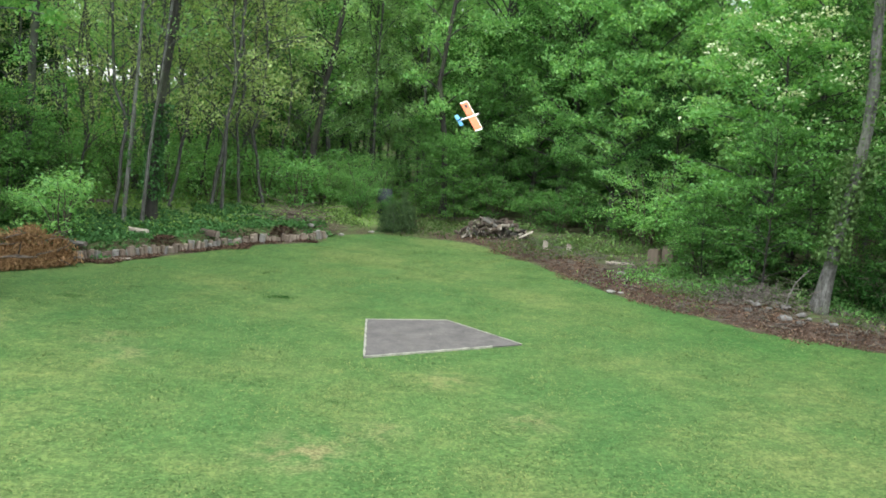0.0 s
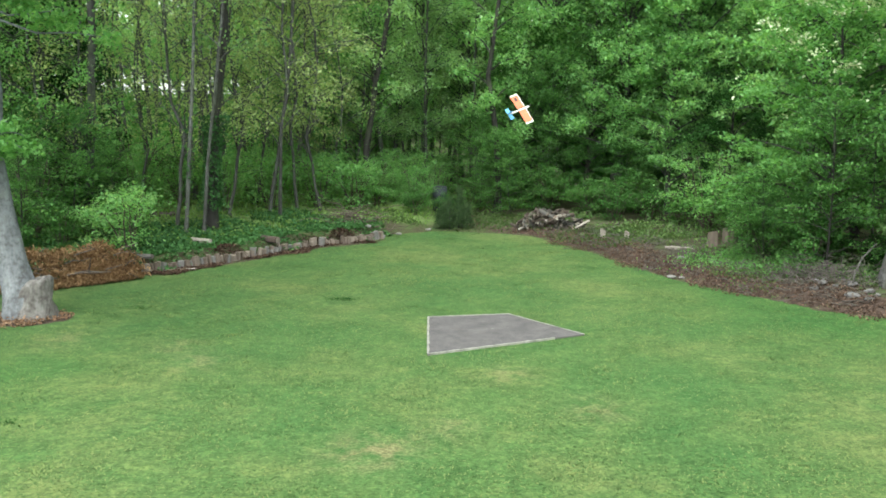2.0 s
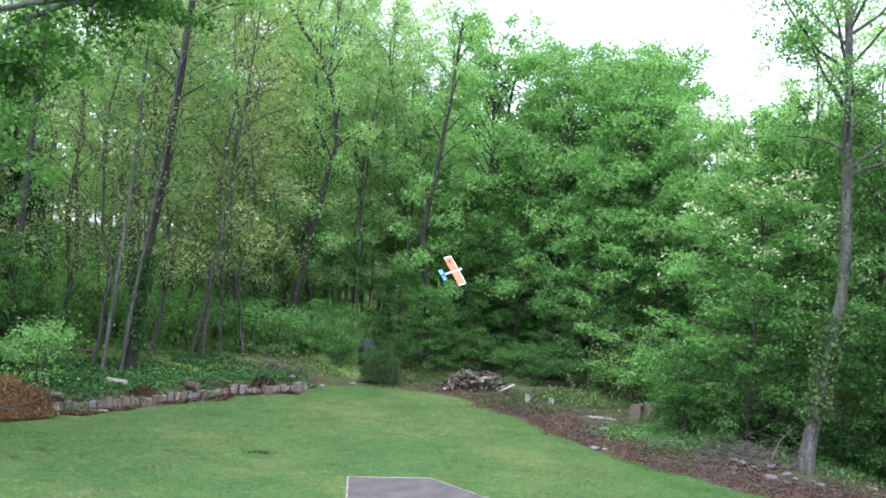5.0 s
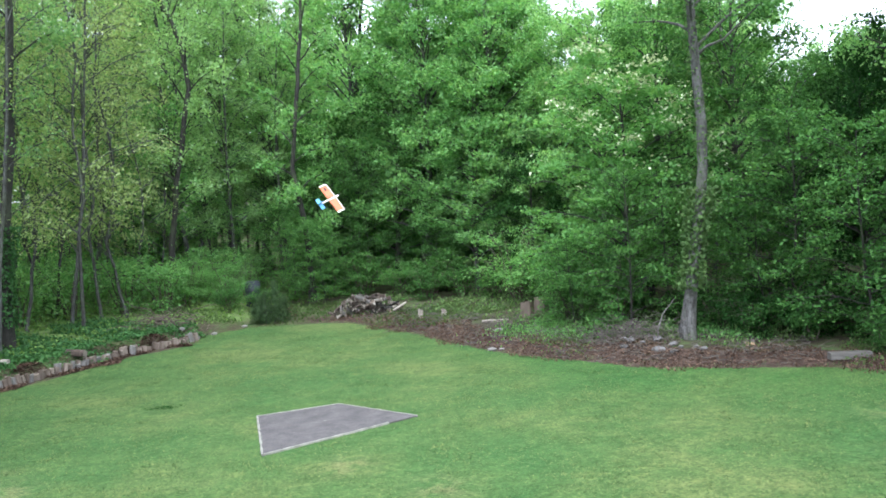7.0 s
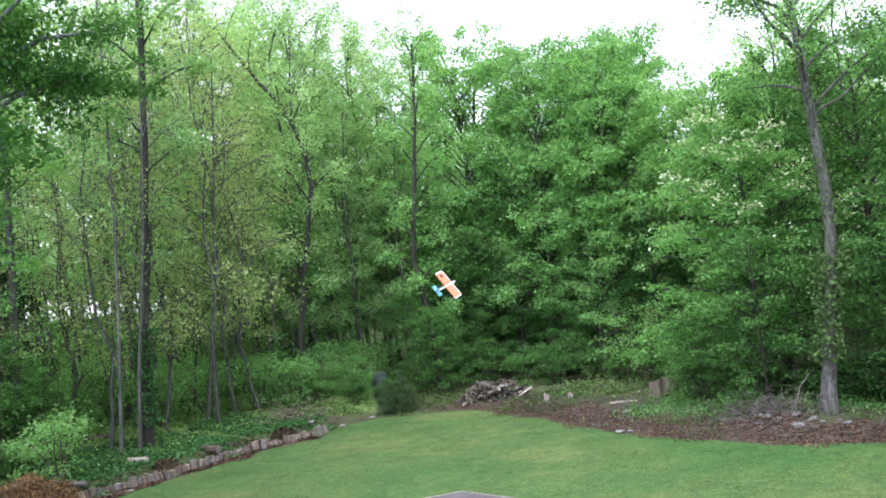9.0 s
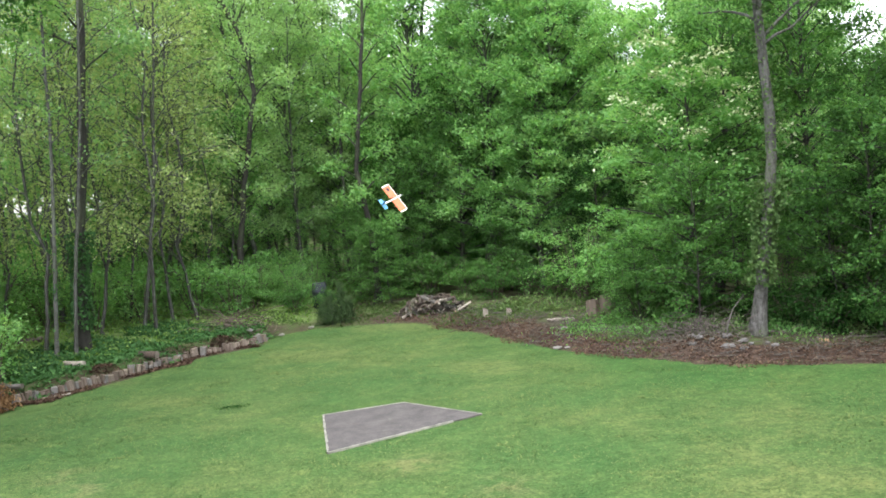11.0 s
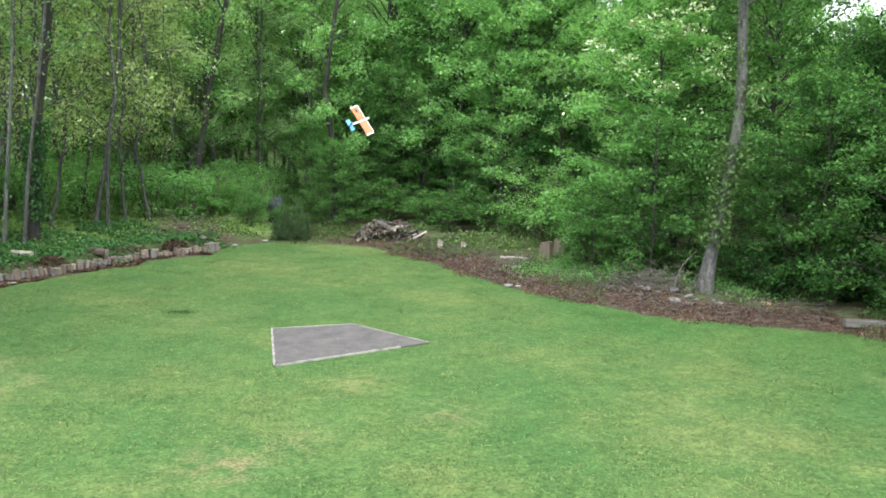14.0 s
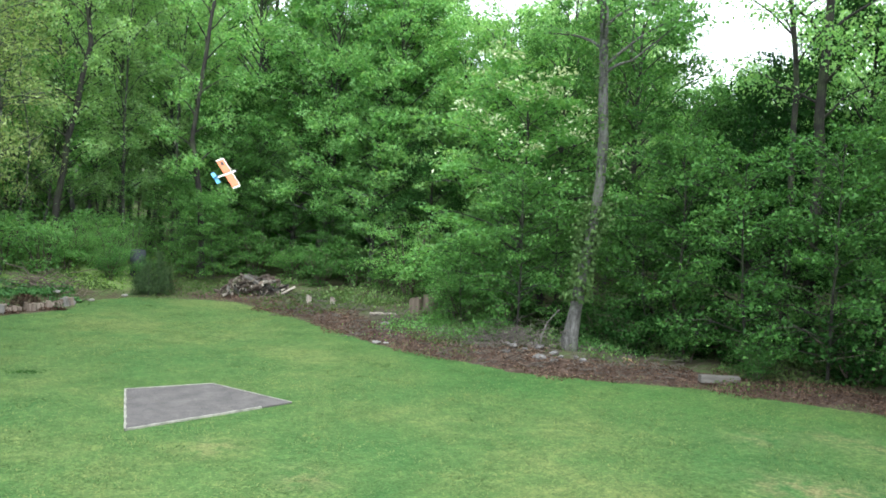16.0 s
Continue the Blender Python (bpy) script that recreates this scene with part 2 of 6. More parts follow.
LOG_FRESH = varied("log_fresh", [(0.25, (0.22, 0.15, 0.085)), (0.6, (0.34, 0.24, 0.14)), (0.95, (0.46, 0.34, 0.2))], 9)
WOOD_GREY = plain("wood_grey", [(0.3, (0.062, 0.058, 0.053)), (0.7, (0.14, 0.133, 0.122))], 4, 0.85, 0.5, 0.005, stretch=(0.15, 1, 1))
WOOD_BARE = plain("wood_bare", [(0.3, (0.21, 0.185, 0.155)), (0.7, (0.36, 0.33, 0.285))], 6, 0.8)
DECK_WOOD = plain("deck_wood", [(0.3, (0.1, 0.105, 0.05)), (0.7, (0.165, 0.17, 0.085))], 3, 0.8, 0.5, 0.004, stretch=(0.1, 1, 1))
DECK_DARK = plain("deck_dark", [(0.3, (0.014, 0.008, 0.006)), (0.7, (0.032, 0.018, 0.013))], 4, 0.8)
SIDING = plain("siding", [(0.3, (0.6, 0.59, 0.56)), (0.7, (0.72, 0.71, 0.68))], 0.8, 0.6, 0.2, 0.003)
BARREL = plain("barrel", [(0.3, (0.016, 0.022, 0.03)), (0.7, (0.03, 0.042, 0.052))], 3, 0.85, 0.1, 0.003)
BUCKET = plain("bucket", [(0.3, (0.2, 0.21, 0.2)), (0.7, (0.32, 0.33, 0.32))], 4, 0.6, 0.1, 0.003)
FOAM_ORANGE = plain("foam_orange", [(0.3, (0.66, 0.14, 0.06)), (0.7, (0.74, 0.2, 0.09))], 5, 0.6, 0.05, 0.002)
FOAM_WHITE = plain("foam_white", [(0.3, (0.74, 0.74, 0.7)), (0.7, (0.82, 0.82, 0.8))], 5, 0.6, 0.05, 0.002)
FOAM_BLUE = plain("foam_blue", [(0.3, (0.1, 0.36, 0.66)), (0.7, (0.16, 0.44, 0.74))], 5, 0.6, 0.05, 0.002)
BLACK = plain("black_plastic", [(0.3, (0.02, 0.02, 0.02)), (0.7, (0.04, 0.04, 0.04))], 5, 0.5, 0.05, 0.002)


# ---- mesh helpers ----
def link_mesh(name, verts, faces, material, parent=None, label="", smooth=False):
    me = bpy.data.meshes.new(name)
    me.from_pydata([tuple(v) for v in verts], [], faces)
    me.materials.append(material)
    if smooth:
        me.polygons.foreach_set("use_smooth", [True] * len(me.polygons))
    me.update()
    ob = new(name, me)
    ob.parent = parent
    if label:
        ob["label"] = label
    return ob


def part(name, bm, material, parent=None, label="", smooth=False):
    """Links a bmesh as one mesh object under a thing or a part."""
    me = bpy.data.meshes.new(name)
    bm.normal_update()
    bm.to_mesh(me)
    bm.free()
    for m in material if isinstance(material, (list, tuple)) else [material]:
        me.materials.append(m)
    if smooth:
        me.polygons.foreach_set("use_smooth", [True] * len(me.polygons))
    ob = new(name, me)
    ob.parent = parent
    if label:
        ob["label"] = label
    return ob


def thing(name, at, label, category, group="", kind=""):
    ob = new(name)
    ob.location = at
    return tagged(ob, label, category, group, kind)


def box(bm, size, at=(0, 0, 0), turn=(0, 0, 0), bevel=0.0):
    m = Matrix.LocRotScale(at, Euler([radians(a) for a in turn]), size)
    made = bmesh.ops.create_cube(bm, size=1, matrix=m)["verts"]
    if bevel:
        edges = list({e for v in made for e in v.link_edges})
        bmesh.ops.bevel(bm, geom=edges, offset=bevel, segments=2, profile=0.6, affect="EDGES")
    return bm


def quad_arrays(name, v, material, parent=None, per=4):
    """A mesh of loose pieces of per corners each; v: (n, per, 3)."""
    n = len(v)
    me = bpy.data.meshes.new(name)
    me.vertices.add(n * per)
    me.vertices.foreach_set("co", v.reshape(-1).astype(np.float32))
    if per == 4:
        tri = np.array([[0, 1, 2], [0, 2, 3]])
        idx = (np.arange(n)[:, None, None] * 4 + tri).reshape(-1)
    else:
        idx = np.arange(n * 3)
    me.loops.add(len(idx))
    me.loops.foreach_set("vertex_index", idx.astype(np.int32))
    me.polygons.add(len(idx) // 3)
    me.polygons.foreach_set("loop_start", np.arange(0, len(idx), 3, dtype=np.int32))
    me.polygons.foreach_set("loop_total", np.full(len(idx) // 3, 3, dtype=np.int32))
    me.materials.append(material)
    me.update(calc_edges=True)
    ob = new(name, me)
    ob.parent = parent
    return ob


def leaf_quads(centres, size, rng, tilt=35.0, width=0.75, fold=0.18, spread=0.35, corners=4):
    """Folded kite-shaped leaves, lying roughly flat with a random tilt."""
    n = len(centres)
    s = size * (1 + spread * rng.uniform(-1, 1, n))
    yaw = rng.uniform(0, 2 * np.pi, n)
    pitch = np.radians(rng.normal(-12, tilt, n))
    roll = np.radians(rng.normal(0, tilt, n))
    ahead = np.stack([np.cos(yaw) * np.cos(pitch), np.sin(yaw) * np.cos(pitch), np.sin(pitch)], -1)
    side0 = np.stack([-np.sin(yaw), np.cos(yaw), np.zeros(n)], -1)
    up0 = np.cross(ahead, side0)
    side = side0 * np.cos(roll)[:, None] + up0 * np.sin(roll)[:, None]
    up = np.cross(ahead, side)
    s = s[:, None]
    base = centres - ahead * s * 0.5
    tip = centres + ahead * s * 0.5
    mid = centres - ahead * s * 0.05 + up * s * fold
    if corners == 3:
        return np.stack([base, tip + side * s * width * 0.45, tip - side * s * width * 0.45 - ahead * s * 0.15], 1)
    return np.stack([base, mid + side * s * width * 0.5, tip, mid - side * s * width * 0.5], 1)


def tube(path, radii, sides=8, wobble=0.0, rng=None, cap=True):
    """Vertices and faces of a tapered tube along path."""
    path = np.array(path, float)
    n = len(path)
    tang = np.gradient(path, axis=0)
    tang /= np.linalg.norm(tang, axis=1, keepdims=True) + 1e-9
    ref = np.where(np.abs(tang[:, 2:3]) > 0.9, np.array([[1.0, 0, 0]]), np.array([[0, 0, 1.0]]))
    u = np.cross(tang, ref)
    u /= np.linalg.norm(u, axis=1, keepdims=True)
    for i in range(1, n):
        u[i] = u[i - 1] - tang[i] * (u[i - 1] @ tang[i])
        u[i] /= np.linalg.norm(u[i])
    w = np.cross(tang, u)
    a = np.linspace(0, 2 * np.pi, sides, endpoint=False)
    r = np.array(radii, float)[:, None] * np.ones((1, sides))
    if wobble and rng is not None:
        r = r * (1 + wobble * rng.uniform(-1, 1, r.shape))
    v = path[:, None] + r[..., None] * (np.cos(a)[None, :, None] * u[:, None] + np.sin(a)[None, :, None] * w[:, None])
    faces = []
    for i in range(n - 1):
        for k in range(sides):
            faces.append((i * sides + k, i * sides + (k + 1) % sides, (i + 1) * sides + (k + 1) % sides, (i + 1) * sides + k))
    if cap:
        faces.append(tuple(range(sides - 1, -1, -1)))
        faces.append(tuple((n - 1) * sides + k for k in range(sides)))
    return v.reshape(-1, 3), faces


class Tubes:
    def __init__(self):
        self.v, self.f, self.n = [], [], 0

    def add(self, *args, **kw):
        v, f = tube(*args, **kw)
        self.v.append(v)
        self.f += [tuple(i + self.n for i in q) for q in f]
        self.n += len(v)

    def link(self, name, material, parent=None, label=""):
        return link_mesh(name, np.concatenate(self.v), self.f, material, parent, label, smooth=True)


# ---- the ground: one sheet, with a lawn, a litter strip and a wooded rise ----
LAWN = np.array([(-60, 20), (-25, 17.8), (-13.0, 16.4), (-11.6, 15.2), (-10.4, 14.1), (-8.9, 14.7), (-7.6, 16.1), (-6.6, 17.1), (-5.9, 17.75), (-5.0, 18.9),
                 (-4.0, 20.3), (-2.9, 21.2), (-2.5, 22.4), (-1.5, 23.1), (0.3, 22.7), (0.95, 22.3), (2.1, 20.1), (3.3, 17.2), (4.3, 15.9),
                 (5.2, 14.8), (5.9, 14.5), (6.6, 14.1), (7.85, 13.5), (8.8, 12.6), (9.8, 11.8), (10.5, 11.3), (15, 8.5), (60, -10), (60, -60), (-60, -60)])


def beyond_lawn(x, y):
    """How far a place lies outside the lawn (negative inside), and the nearest point's x."""
    p = np.stack([x, y], -1)
    a, b = LAWN, np.roll(LAWN, -1, 0)
    best = np.full(x.shape, 1e9)
    inside = np.zeros(x.shape, bool)
    for (ax, ay), (bx, by) in zip(a, b):
        dx, dy = bx - ax, by - ay
        t = np.clip(((p[..., 0] - ax) * dx + (p[..., 1] - ay) * dy) / (dx * dx + dy * dy), 0, 1)
        best = np.minimum(best, np.hypot(p[..., 0] - ax - t * dx, p[..., 1] - ay - t * dy))
        if ay != by:
            hit = ((ay > p[..., 1]) != (by > p[..., 1])) & (p[..., 0] < dx * (p[..., 1] - ay) / dy + ax)
            inside ^= hit
    return np.where(inside, -best, best)


def smooth(a, b, t):
    s = np.clip((t - a) / (b - a), 0, 1)
    return s * s * (3 - 2 * s)


def ground_height(x, y):
    x, y = np.asarray(x, float), np.asarray(y, float)
    sd = beyond_lawn(x, y)
    left = smooth(-1.6, -3.0, x)
    step = 0.27 * smooth(0.05, 0.3, sd) * left * smooth(13.5, 16.5, y)
    rise = np.clip(0.045 * (sd - 0.8), 0, 3.1) * (left + (1 - left) * 0.7)
    mound = 0.16 * np.exp(-(((x - 5.9) / 1.0) ** 2 + ((y - 16.1) / 0.9) ** 2))
    edge = 0.07 * smooth(0.0, 0.6, sd) * (1 - left)
    swell = 0.02 * np.sin(x * 0.7 + 1) * np.sin(y * 0.55) * smooth(2.0, 6.0, np.hypot(x, y - 13))
    return step + rise + mound + edge + swell


def spread_axis(lo, hi, fine, far):
    inner = np.arange(lo, hi + 1e-6, fine)
    out = [fine]
    while sum(out) < far:
        out.append(out[-1] * 1.35)
    tail = np.cumsum(out)
    return np.concatenate([lo - tail[::-1], inner, hi + tail])


def ground_material():
    m, n, l, b = shader("ground")

    def att(name):
        a = n.new("ShaderNodeAttribute")
        a.attribute_name = name
        return a.outputs["Fac"]

    big = noise_node(n, l, 0.35, 4, 0.65)
    mid = noise_node(n, l, 2.2, 5, 0.65)
    fine = noise_node(n, l, 28, 4, 0.7)
    lawn = ramp(n, l, big, [(0.36, (0.036, 0.09, 0.026)), (0.5, (0.053, 0.102, 0.031)), (0.63, (0.082, 0.117, 0.04))])
    lawn = mix(n, l, 0.6, lawn, ramp(n, l, mid, [(0.3, (0.62, 0.7, 0.62)), (0.52, (1, 1, 1)), (0.72, (1.45, 1.2, 1.2))]), "MULTIPLY")
    lawn = mix(n, l, 0.7, lawn, ramp(n, l, fine, [(0.36, (0.55, 0.6, 0.55)), (0.62, (1.4, 1.4, 1.3))]), "MULTIPLY")
    lawn = mix(n, l, 0.65, lawn, ramp(n, l, noise_node(n, l, 8, 5, 0.75), [(0.36, (0.52, 0.62, 0.52)), (0.52, (1.03, 1.02, 1)), (0.66, (1.6, 1.4, 1.35))]), "MULTIPLY")
    # Richer green plus the wood's shade, both put into the lawn's colour.
    lawn = mix(n, l, att("green_shade"), lawn, mix(n, l, 1.0, lawn, (0.72, 0.94, 0.8), "MULTIPLY"))
    bare = ramp(n, l, fine, [(0.34, (0.085, 0.068, 0.034)), (0.5, (0.15, 0.122, 0.062)), (0.68, (0.26, 0.215, 0.125))])
    lawn = mix(n, l, maths(n, l, "MULTIPLY", att("bare"), ramp(n, l, noise_node(n, l, 4, 4, 0.7), [(0.4, (0, 0, 0)), (0.6, (1, 1, 1))])), lawn, bare)
    floor = ramp(n, l, mid, [(0.35, (0.045, 0.034, 0.025)), (0.52, (0.055, 0.06, 0.028)), (0.68, (0.06, 0.11, 0.035))])
    floor = mix(n, l, 0.6, floor, ramp(n, l, fine, [(0.3, (0.4, 0.4, 0.4)), (0.65, (1.2, 1.2, 1.2))]), "MULTIPLY")
    meadow = ramp(n, l, mid, [(0.35, (0.085, 0.125, 0.042)), (0.65, (0.14, 0.22, 0.065))])
    floor = mix(n, l, att("meadow"), floor, meadow)
    litter = ramp(n, l, noise_node(n, l, 9, 5, 0.7), [(0.3, (0.02, 0.014, 0.011)), (0.5, (0.05, 0.034, 0.027)), (0.7, (0.1, 0.073, 0.057))])
    soft = maths(n, l, "MULTIPLY", maths(n, l, "SUBTRACT", noise_node(n, l, 3.0, 5, 0.7), 0.5), 0.9)

    def cut(name):
        e = maths(n, l, "ADD", att(name), soft)
        return ramp(n, l, e, [(0.42, (0, 0, 0)), (0.58, (1, 1, 1))])

    c = mix(n, l, cut("woods"), lawn, floor)
    c = mix(n, l, cut("litter"), c, litter)
    l.new(c, b.inputs["Base Color"])
    b.inputs["Roughness"].default_value = 0.95
    b.inputs["Specular IOR Level"].default_value = 0.2
    bump(n, l, b, fine, 0.3, 0.02)
    return m


BARE = [(6.3, 8.9, 0.42), (6.75, 8.85, 0.4), (7.0, 8.55, 0.35), (7.65, 8.45, 0.4), (7.2, 10.75, 0.4), (8.3, 10.7, 0.45), (8.8, 10.05, 0.35), (-1.2, 8.5, 0.4),
        (-0.85, 8.6, 0.35), (-4.2, 12.1, 0.35), (-3.65, 11.4, 0.35), (-5.9, 12.3, 0.4), (-7.0, 11.4, 0.4), (0.26, 11.1, 0.3), (1.2, 9.85, 0.35), (-0.33, 9.25, 0.3)]


def build_ground():
    xs, ys = spread_axis(-15, 16, 0.16, 380), spread_axis(3, 29, 0.16, 380)
    gx, gy = np.meshgrid(xs, ys)
    gx, gy = gx.ravel(), gy.ravel()
    sd = beyond_lawn(gx, gy)
    gz = ground_height(gx, gy)
    w, h = len(xs), len(ys)
    i = (np.arange(h - 1)[:, None] * w + np.arange(w - 1)).ravel()
    quads = np.stack([i, i + 1, i + w + 1, i + w], -1)
    me = bpy.data.meshes.new("ground")
    me.vertices.add(len(gx))
    me.vertices.foreach_set("co", np.stack([gx, gy, gz], -1).ravel().astype(np.float32))
    me.loops.add(quads.size)
    me.loops.foreach_set("vertex_index", quads.ravel().astype(np.int32))
    me.polygons.add(len(quads))
    me.polygons.foreach_set("loop_start", np.arange(0, quads.size, 4, dtype=np.int32))
    me.polygons.foreach_set("loop_total", np.full(len(quads), 4, dtype=np.int32))
    me.update(calc_edges=True)
    me.polygons.foreach_set("use_smooth", [True] * len(me.polygons))
    right = smooth(-1.2, 0.8, gx)
    strip = smooth(-0.15, 0.15, sd) * smooth(1.25, 0.65, sd) * right
    ring = 0.8 * smooth(0.95, 0.55, np.hypot(gx + 7.05, (gy - 13.5) * 1.3))
    wall = smooth(0.24, 0.08, np.abs(sd + 0.06)) * (1 - right) * smooth(16, 17.5, gy) * smooth(22.2, 21.2, gy)
    bare = sum(np.exp(-((gx - x) ** 2 + (gy - y) ** 2 * 0.6) / r**2) for x, y, r in BARE)
    zones = {
        "woods": smooth(-0.12, 0.12, sd),
        "litter": np.maximum.reduce([strip, ring, wall]),
        "meadow": smooth(-0.5, -2.5, gx) * smooth(0.2, 1.0, sd) * smooth(46, 30, gy),
        # Darker, greener lawn tint beside the wood and at near left, shade included.
        "green_shade": np.maximum(smooth(-3.2, -0.6, sd) * smooth(1.0, 5.0, gx), 0.8 * smooth(-3.5, -6.0, gx) * smooth(13.0, 10.5, gy)),
        "bare": np.clip(bare * 0.42, 0, 1),
    }
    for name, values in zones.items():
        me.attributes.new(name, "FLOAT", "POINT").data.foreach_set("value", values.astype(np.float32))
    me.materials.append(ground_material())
    return tagged(new("ground", me), "mown lawn with dry patches running into a wooded rise", "ground", kind="structure")


build_ground()


def on_ground(x, y):
    return float(ground_height(np.array([x]), np.array([y]))[0])


# ---- trees ----
def curve_points(p, q, sag, rng, n=5, jitter=0.06):
    t = np.linspace(0, 1, n)[:, None]
    pts = np.array(p)[None] * (1 - t) + np.array(q)[None] * t
    pts[:, 2] += sag * np.sin(np.pi * t[:, 0])
    size = np.linalg.norm(np.array(q) - np.array(p))
    pts[1:] += rng.normal(0, jitter * size / n, (n - 1, 3))
    return pts


def tree_parts(seed, trunk, radius, limbs, crown_from, reach, leaves, leaf, climb=0.35, profile=0.5, twigs=4, clump=0.55, sides=9, taper=0.25, flare=1.5, corners=4, flat=0.3, tilt=34, wander=0.0):
    """Wood and leaf places of a tree: trunk is a list of (x, y, z) from its foot; reach is the longest limb."""
    rng = np.random.default_rng(seed)
    trunk = np.array(trunk, float)
    seg = np.r_[0, np.cumsum(np.linalg.norm(np.diff(trunk, axis=0), axis=1))]
    fine = np.linspace(0, 1, 14)
    fine = np.sort(np.r_[fine, 0.012, 0.035])
    path = np.stack([np.interp(fine * seg[-1], seg, trunk[:, k]) for k in range(3)], -1)
    path[3:, :2] += rng.normal(0, 0.012 * radius * 10, (len(path) - 3, 2))
    if wander:
        drift = np.cumsum(np.random.default_rng(seed + 500).normal(0, wander, (len(path) - 3, 2)), axis=0)
        path[3:, :2] += (drift - np.linspace(0, 1, len(drift))[:, None] * drift[-1] * 0.6) * np.clip(fine[3:, None] * 3, 0.2, 1)
    path[0, 2] -= 0.25
    rad = radius * (1 - (1 - taper) * fine) * (1 + (flare - 1) * np.exp(-fine * seg[-1] / 0.25))
    wood = Tubes()
    wood.add(path, rad, sides=sides, wobble=0.07, rng=rng)
    ends = []
    for i in range(limbs):
        f = crown_from + (1 - crown_from) * (i + rng.uniform(0.1, 0.9)) / limbs
        start = np.array([np.interp(f, fine, path[:, k]) for k in range(3)])
        r0 = np.interp(f, fine, rad)
        up = (f - crown_from) / (1 - crown_from)
        length = reach * (1 - abs(up - profile) ** 1.5 * 0.9) * rng.uniform(0.65, 1.05)
        az = i * 2.39996 + rng.uniform(-0.5, 0.5)
        el = climb * rng.uniform(0.4, 1.3) + up * 0.5
        tip = start + length * np.array([np.cos(az) * np.cos(el), np.sin(az) * np.cos(el), np.sin(el)])
        limb = curve_points(start, tip, 0.08 * length, rng, 6)
        wood.add(limb, np.linspace(min(r0 * 0.45, 0.018 * length + 0.008), 0.008, 6), sides=5, cap=False)
        for k in range(twigs):
            g = rng.uniform(0.35, 1.0)
            s = np.array([np.interp(g, np.linspace(0, 1, 6), limb[:, j]) for j in range(3)])
            a2 = az + rng.uniform(-1.2, 1.2)
            out = length * rng.uniform(0.16, 0.4)
            e = s + out * np.array([np.cos(a2), np.sin(a2), rng.uniform(-0.4, 0.75)])
            wood.add([s, e], [0.011, 0.004], sides=3, cap=False)
            ends += [e, s * 0.45 + e * 0.55]
        ends.append(tip)
    ends.append(path[-1])
    ends = np.array(ends)
    which = rng.integers(0, len(ends), leaves)
    weight = rng.uniform(0.6, 1.3, len(ends))[which]
    ball = rng.normal(0, 1, (leaves, 3))
    ball /= np.linalg.norm(ball, axis=1, keepdims=True) + 1e-9
    ball *= (rng.uniform(0, 1, (leaves, 1)) ** 0.55) * clump * weight[:, None]
    ball[:, 2] *= flat
    ball[:, 2] -= 0.25 * (ball[:, 0] ** 2 + ball[:, 1] ** 2) / clump * 0.6
    return wood, leaf_quads(ends[which] + ball, leaf, rng, tilt, corners=corners), rng


def plant(name, at, label, category, parts, bark, leaf_mat, group="", turn=0.0, scale=1.0):
    wood, leaves, _ = parts
    ob = thing(name, at, label, category, group)
    ob.rotation_euler = (0, 0, radians(turn))
    ob.scale = (scale, scale, scale)
    wood.link("trunk", bark, ob)
    quad_arrays("crown", leaves, leaf_mat, ob, per=leaves.shape[1])
    return ob


def straight(h, lean=0.0, bend=0.0, az=0.0):
    c, s = math.cos(az), math.sin(az)
    return [(c * (lean * t + bend * math.sin(math.pi * t)), s * (lean * t + bend * math.sin(math.pi * t)), h * t) for t in (0, 0.2, 0.4, 0.6, 0.8, 1.0)]


SKYLINE = [(-60, 24), (-23, 21), (-15, 17.8), (-11, 17.2), (-8, 16.7), (-6, 16.5), (-3, 15.6), (-1.3, 14.4), (1.7, 15.3), (4.6, 14), (7.4, 14), (10.4, 13.7), (13.1, 12.6), (14.9, 11.2), (16, 9.2),
           (17.2, 9.8), (18.4, 12.6), (19.5, 14.4), (24.5, 14.5), (26.3, 12), (27.3, 10), (28.7, 8.6), (29.5, 7.2), (31.4, 7.2), (33.6, 9.2), (35.5, 13), (39, 30), (60, 34)]


def scatter(ob, spots, seed, low=0.85, high=1.15, tall=0.0, fill=False):
    """Copies of a thing at further spots, each turned and sized by chance; tall: its height, where it may reach the skyline of the wood; fill: it grows right up to it."""
    rng = random.Random(seed)
    for x, y in spots:
        k = rng.uniform(low, high)
        if tall:
            rise = np.interp(math.degrees(math.atan2(x, y)), *zip(*SKYLINE))
            full = max(0.5, (3.35 + math.hypot(x, y) * math.tan(radians(float(rise))) - on_ground(x, y)) / tall * rng.uniform(0.9, 1.0))
            k = min(full * rng.uniform(1.0, 1.08), 1.75) if fill else min(k, full)
        m = pose(x, y, on_ground(x, y) - 0.03, rng.uniform(-2, 2), rng.uniform(-2, 2), rng.uniform(0, 360)) @ Matrix.Diagonal((k, k, k * rng.uniform(0.92, 1.08), 1))
        ob_scale = ob.scale.copy()
        ob.scale = (1, 1, 1)
        copy_thing(ob, m)
        ob.scale = ob_scale


def bearing(az, d):
    return (d * math.sin(radians(az)), d * math.cos(radians(az)))


def base(x, y):
    return (x, y, on_ground(x, y) - 0.02)


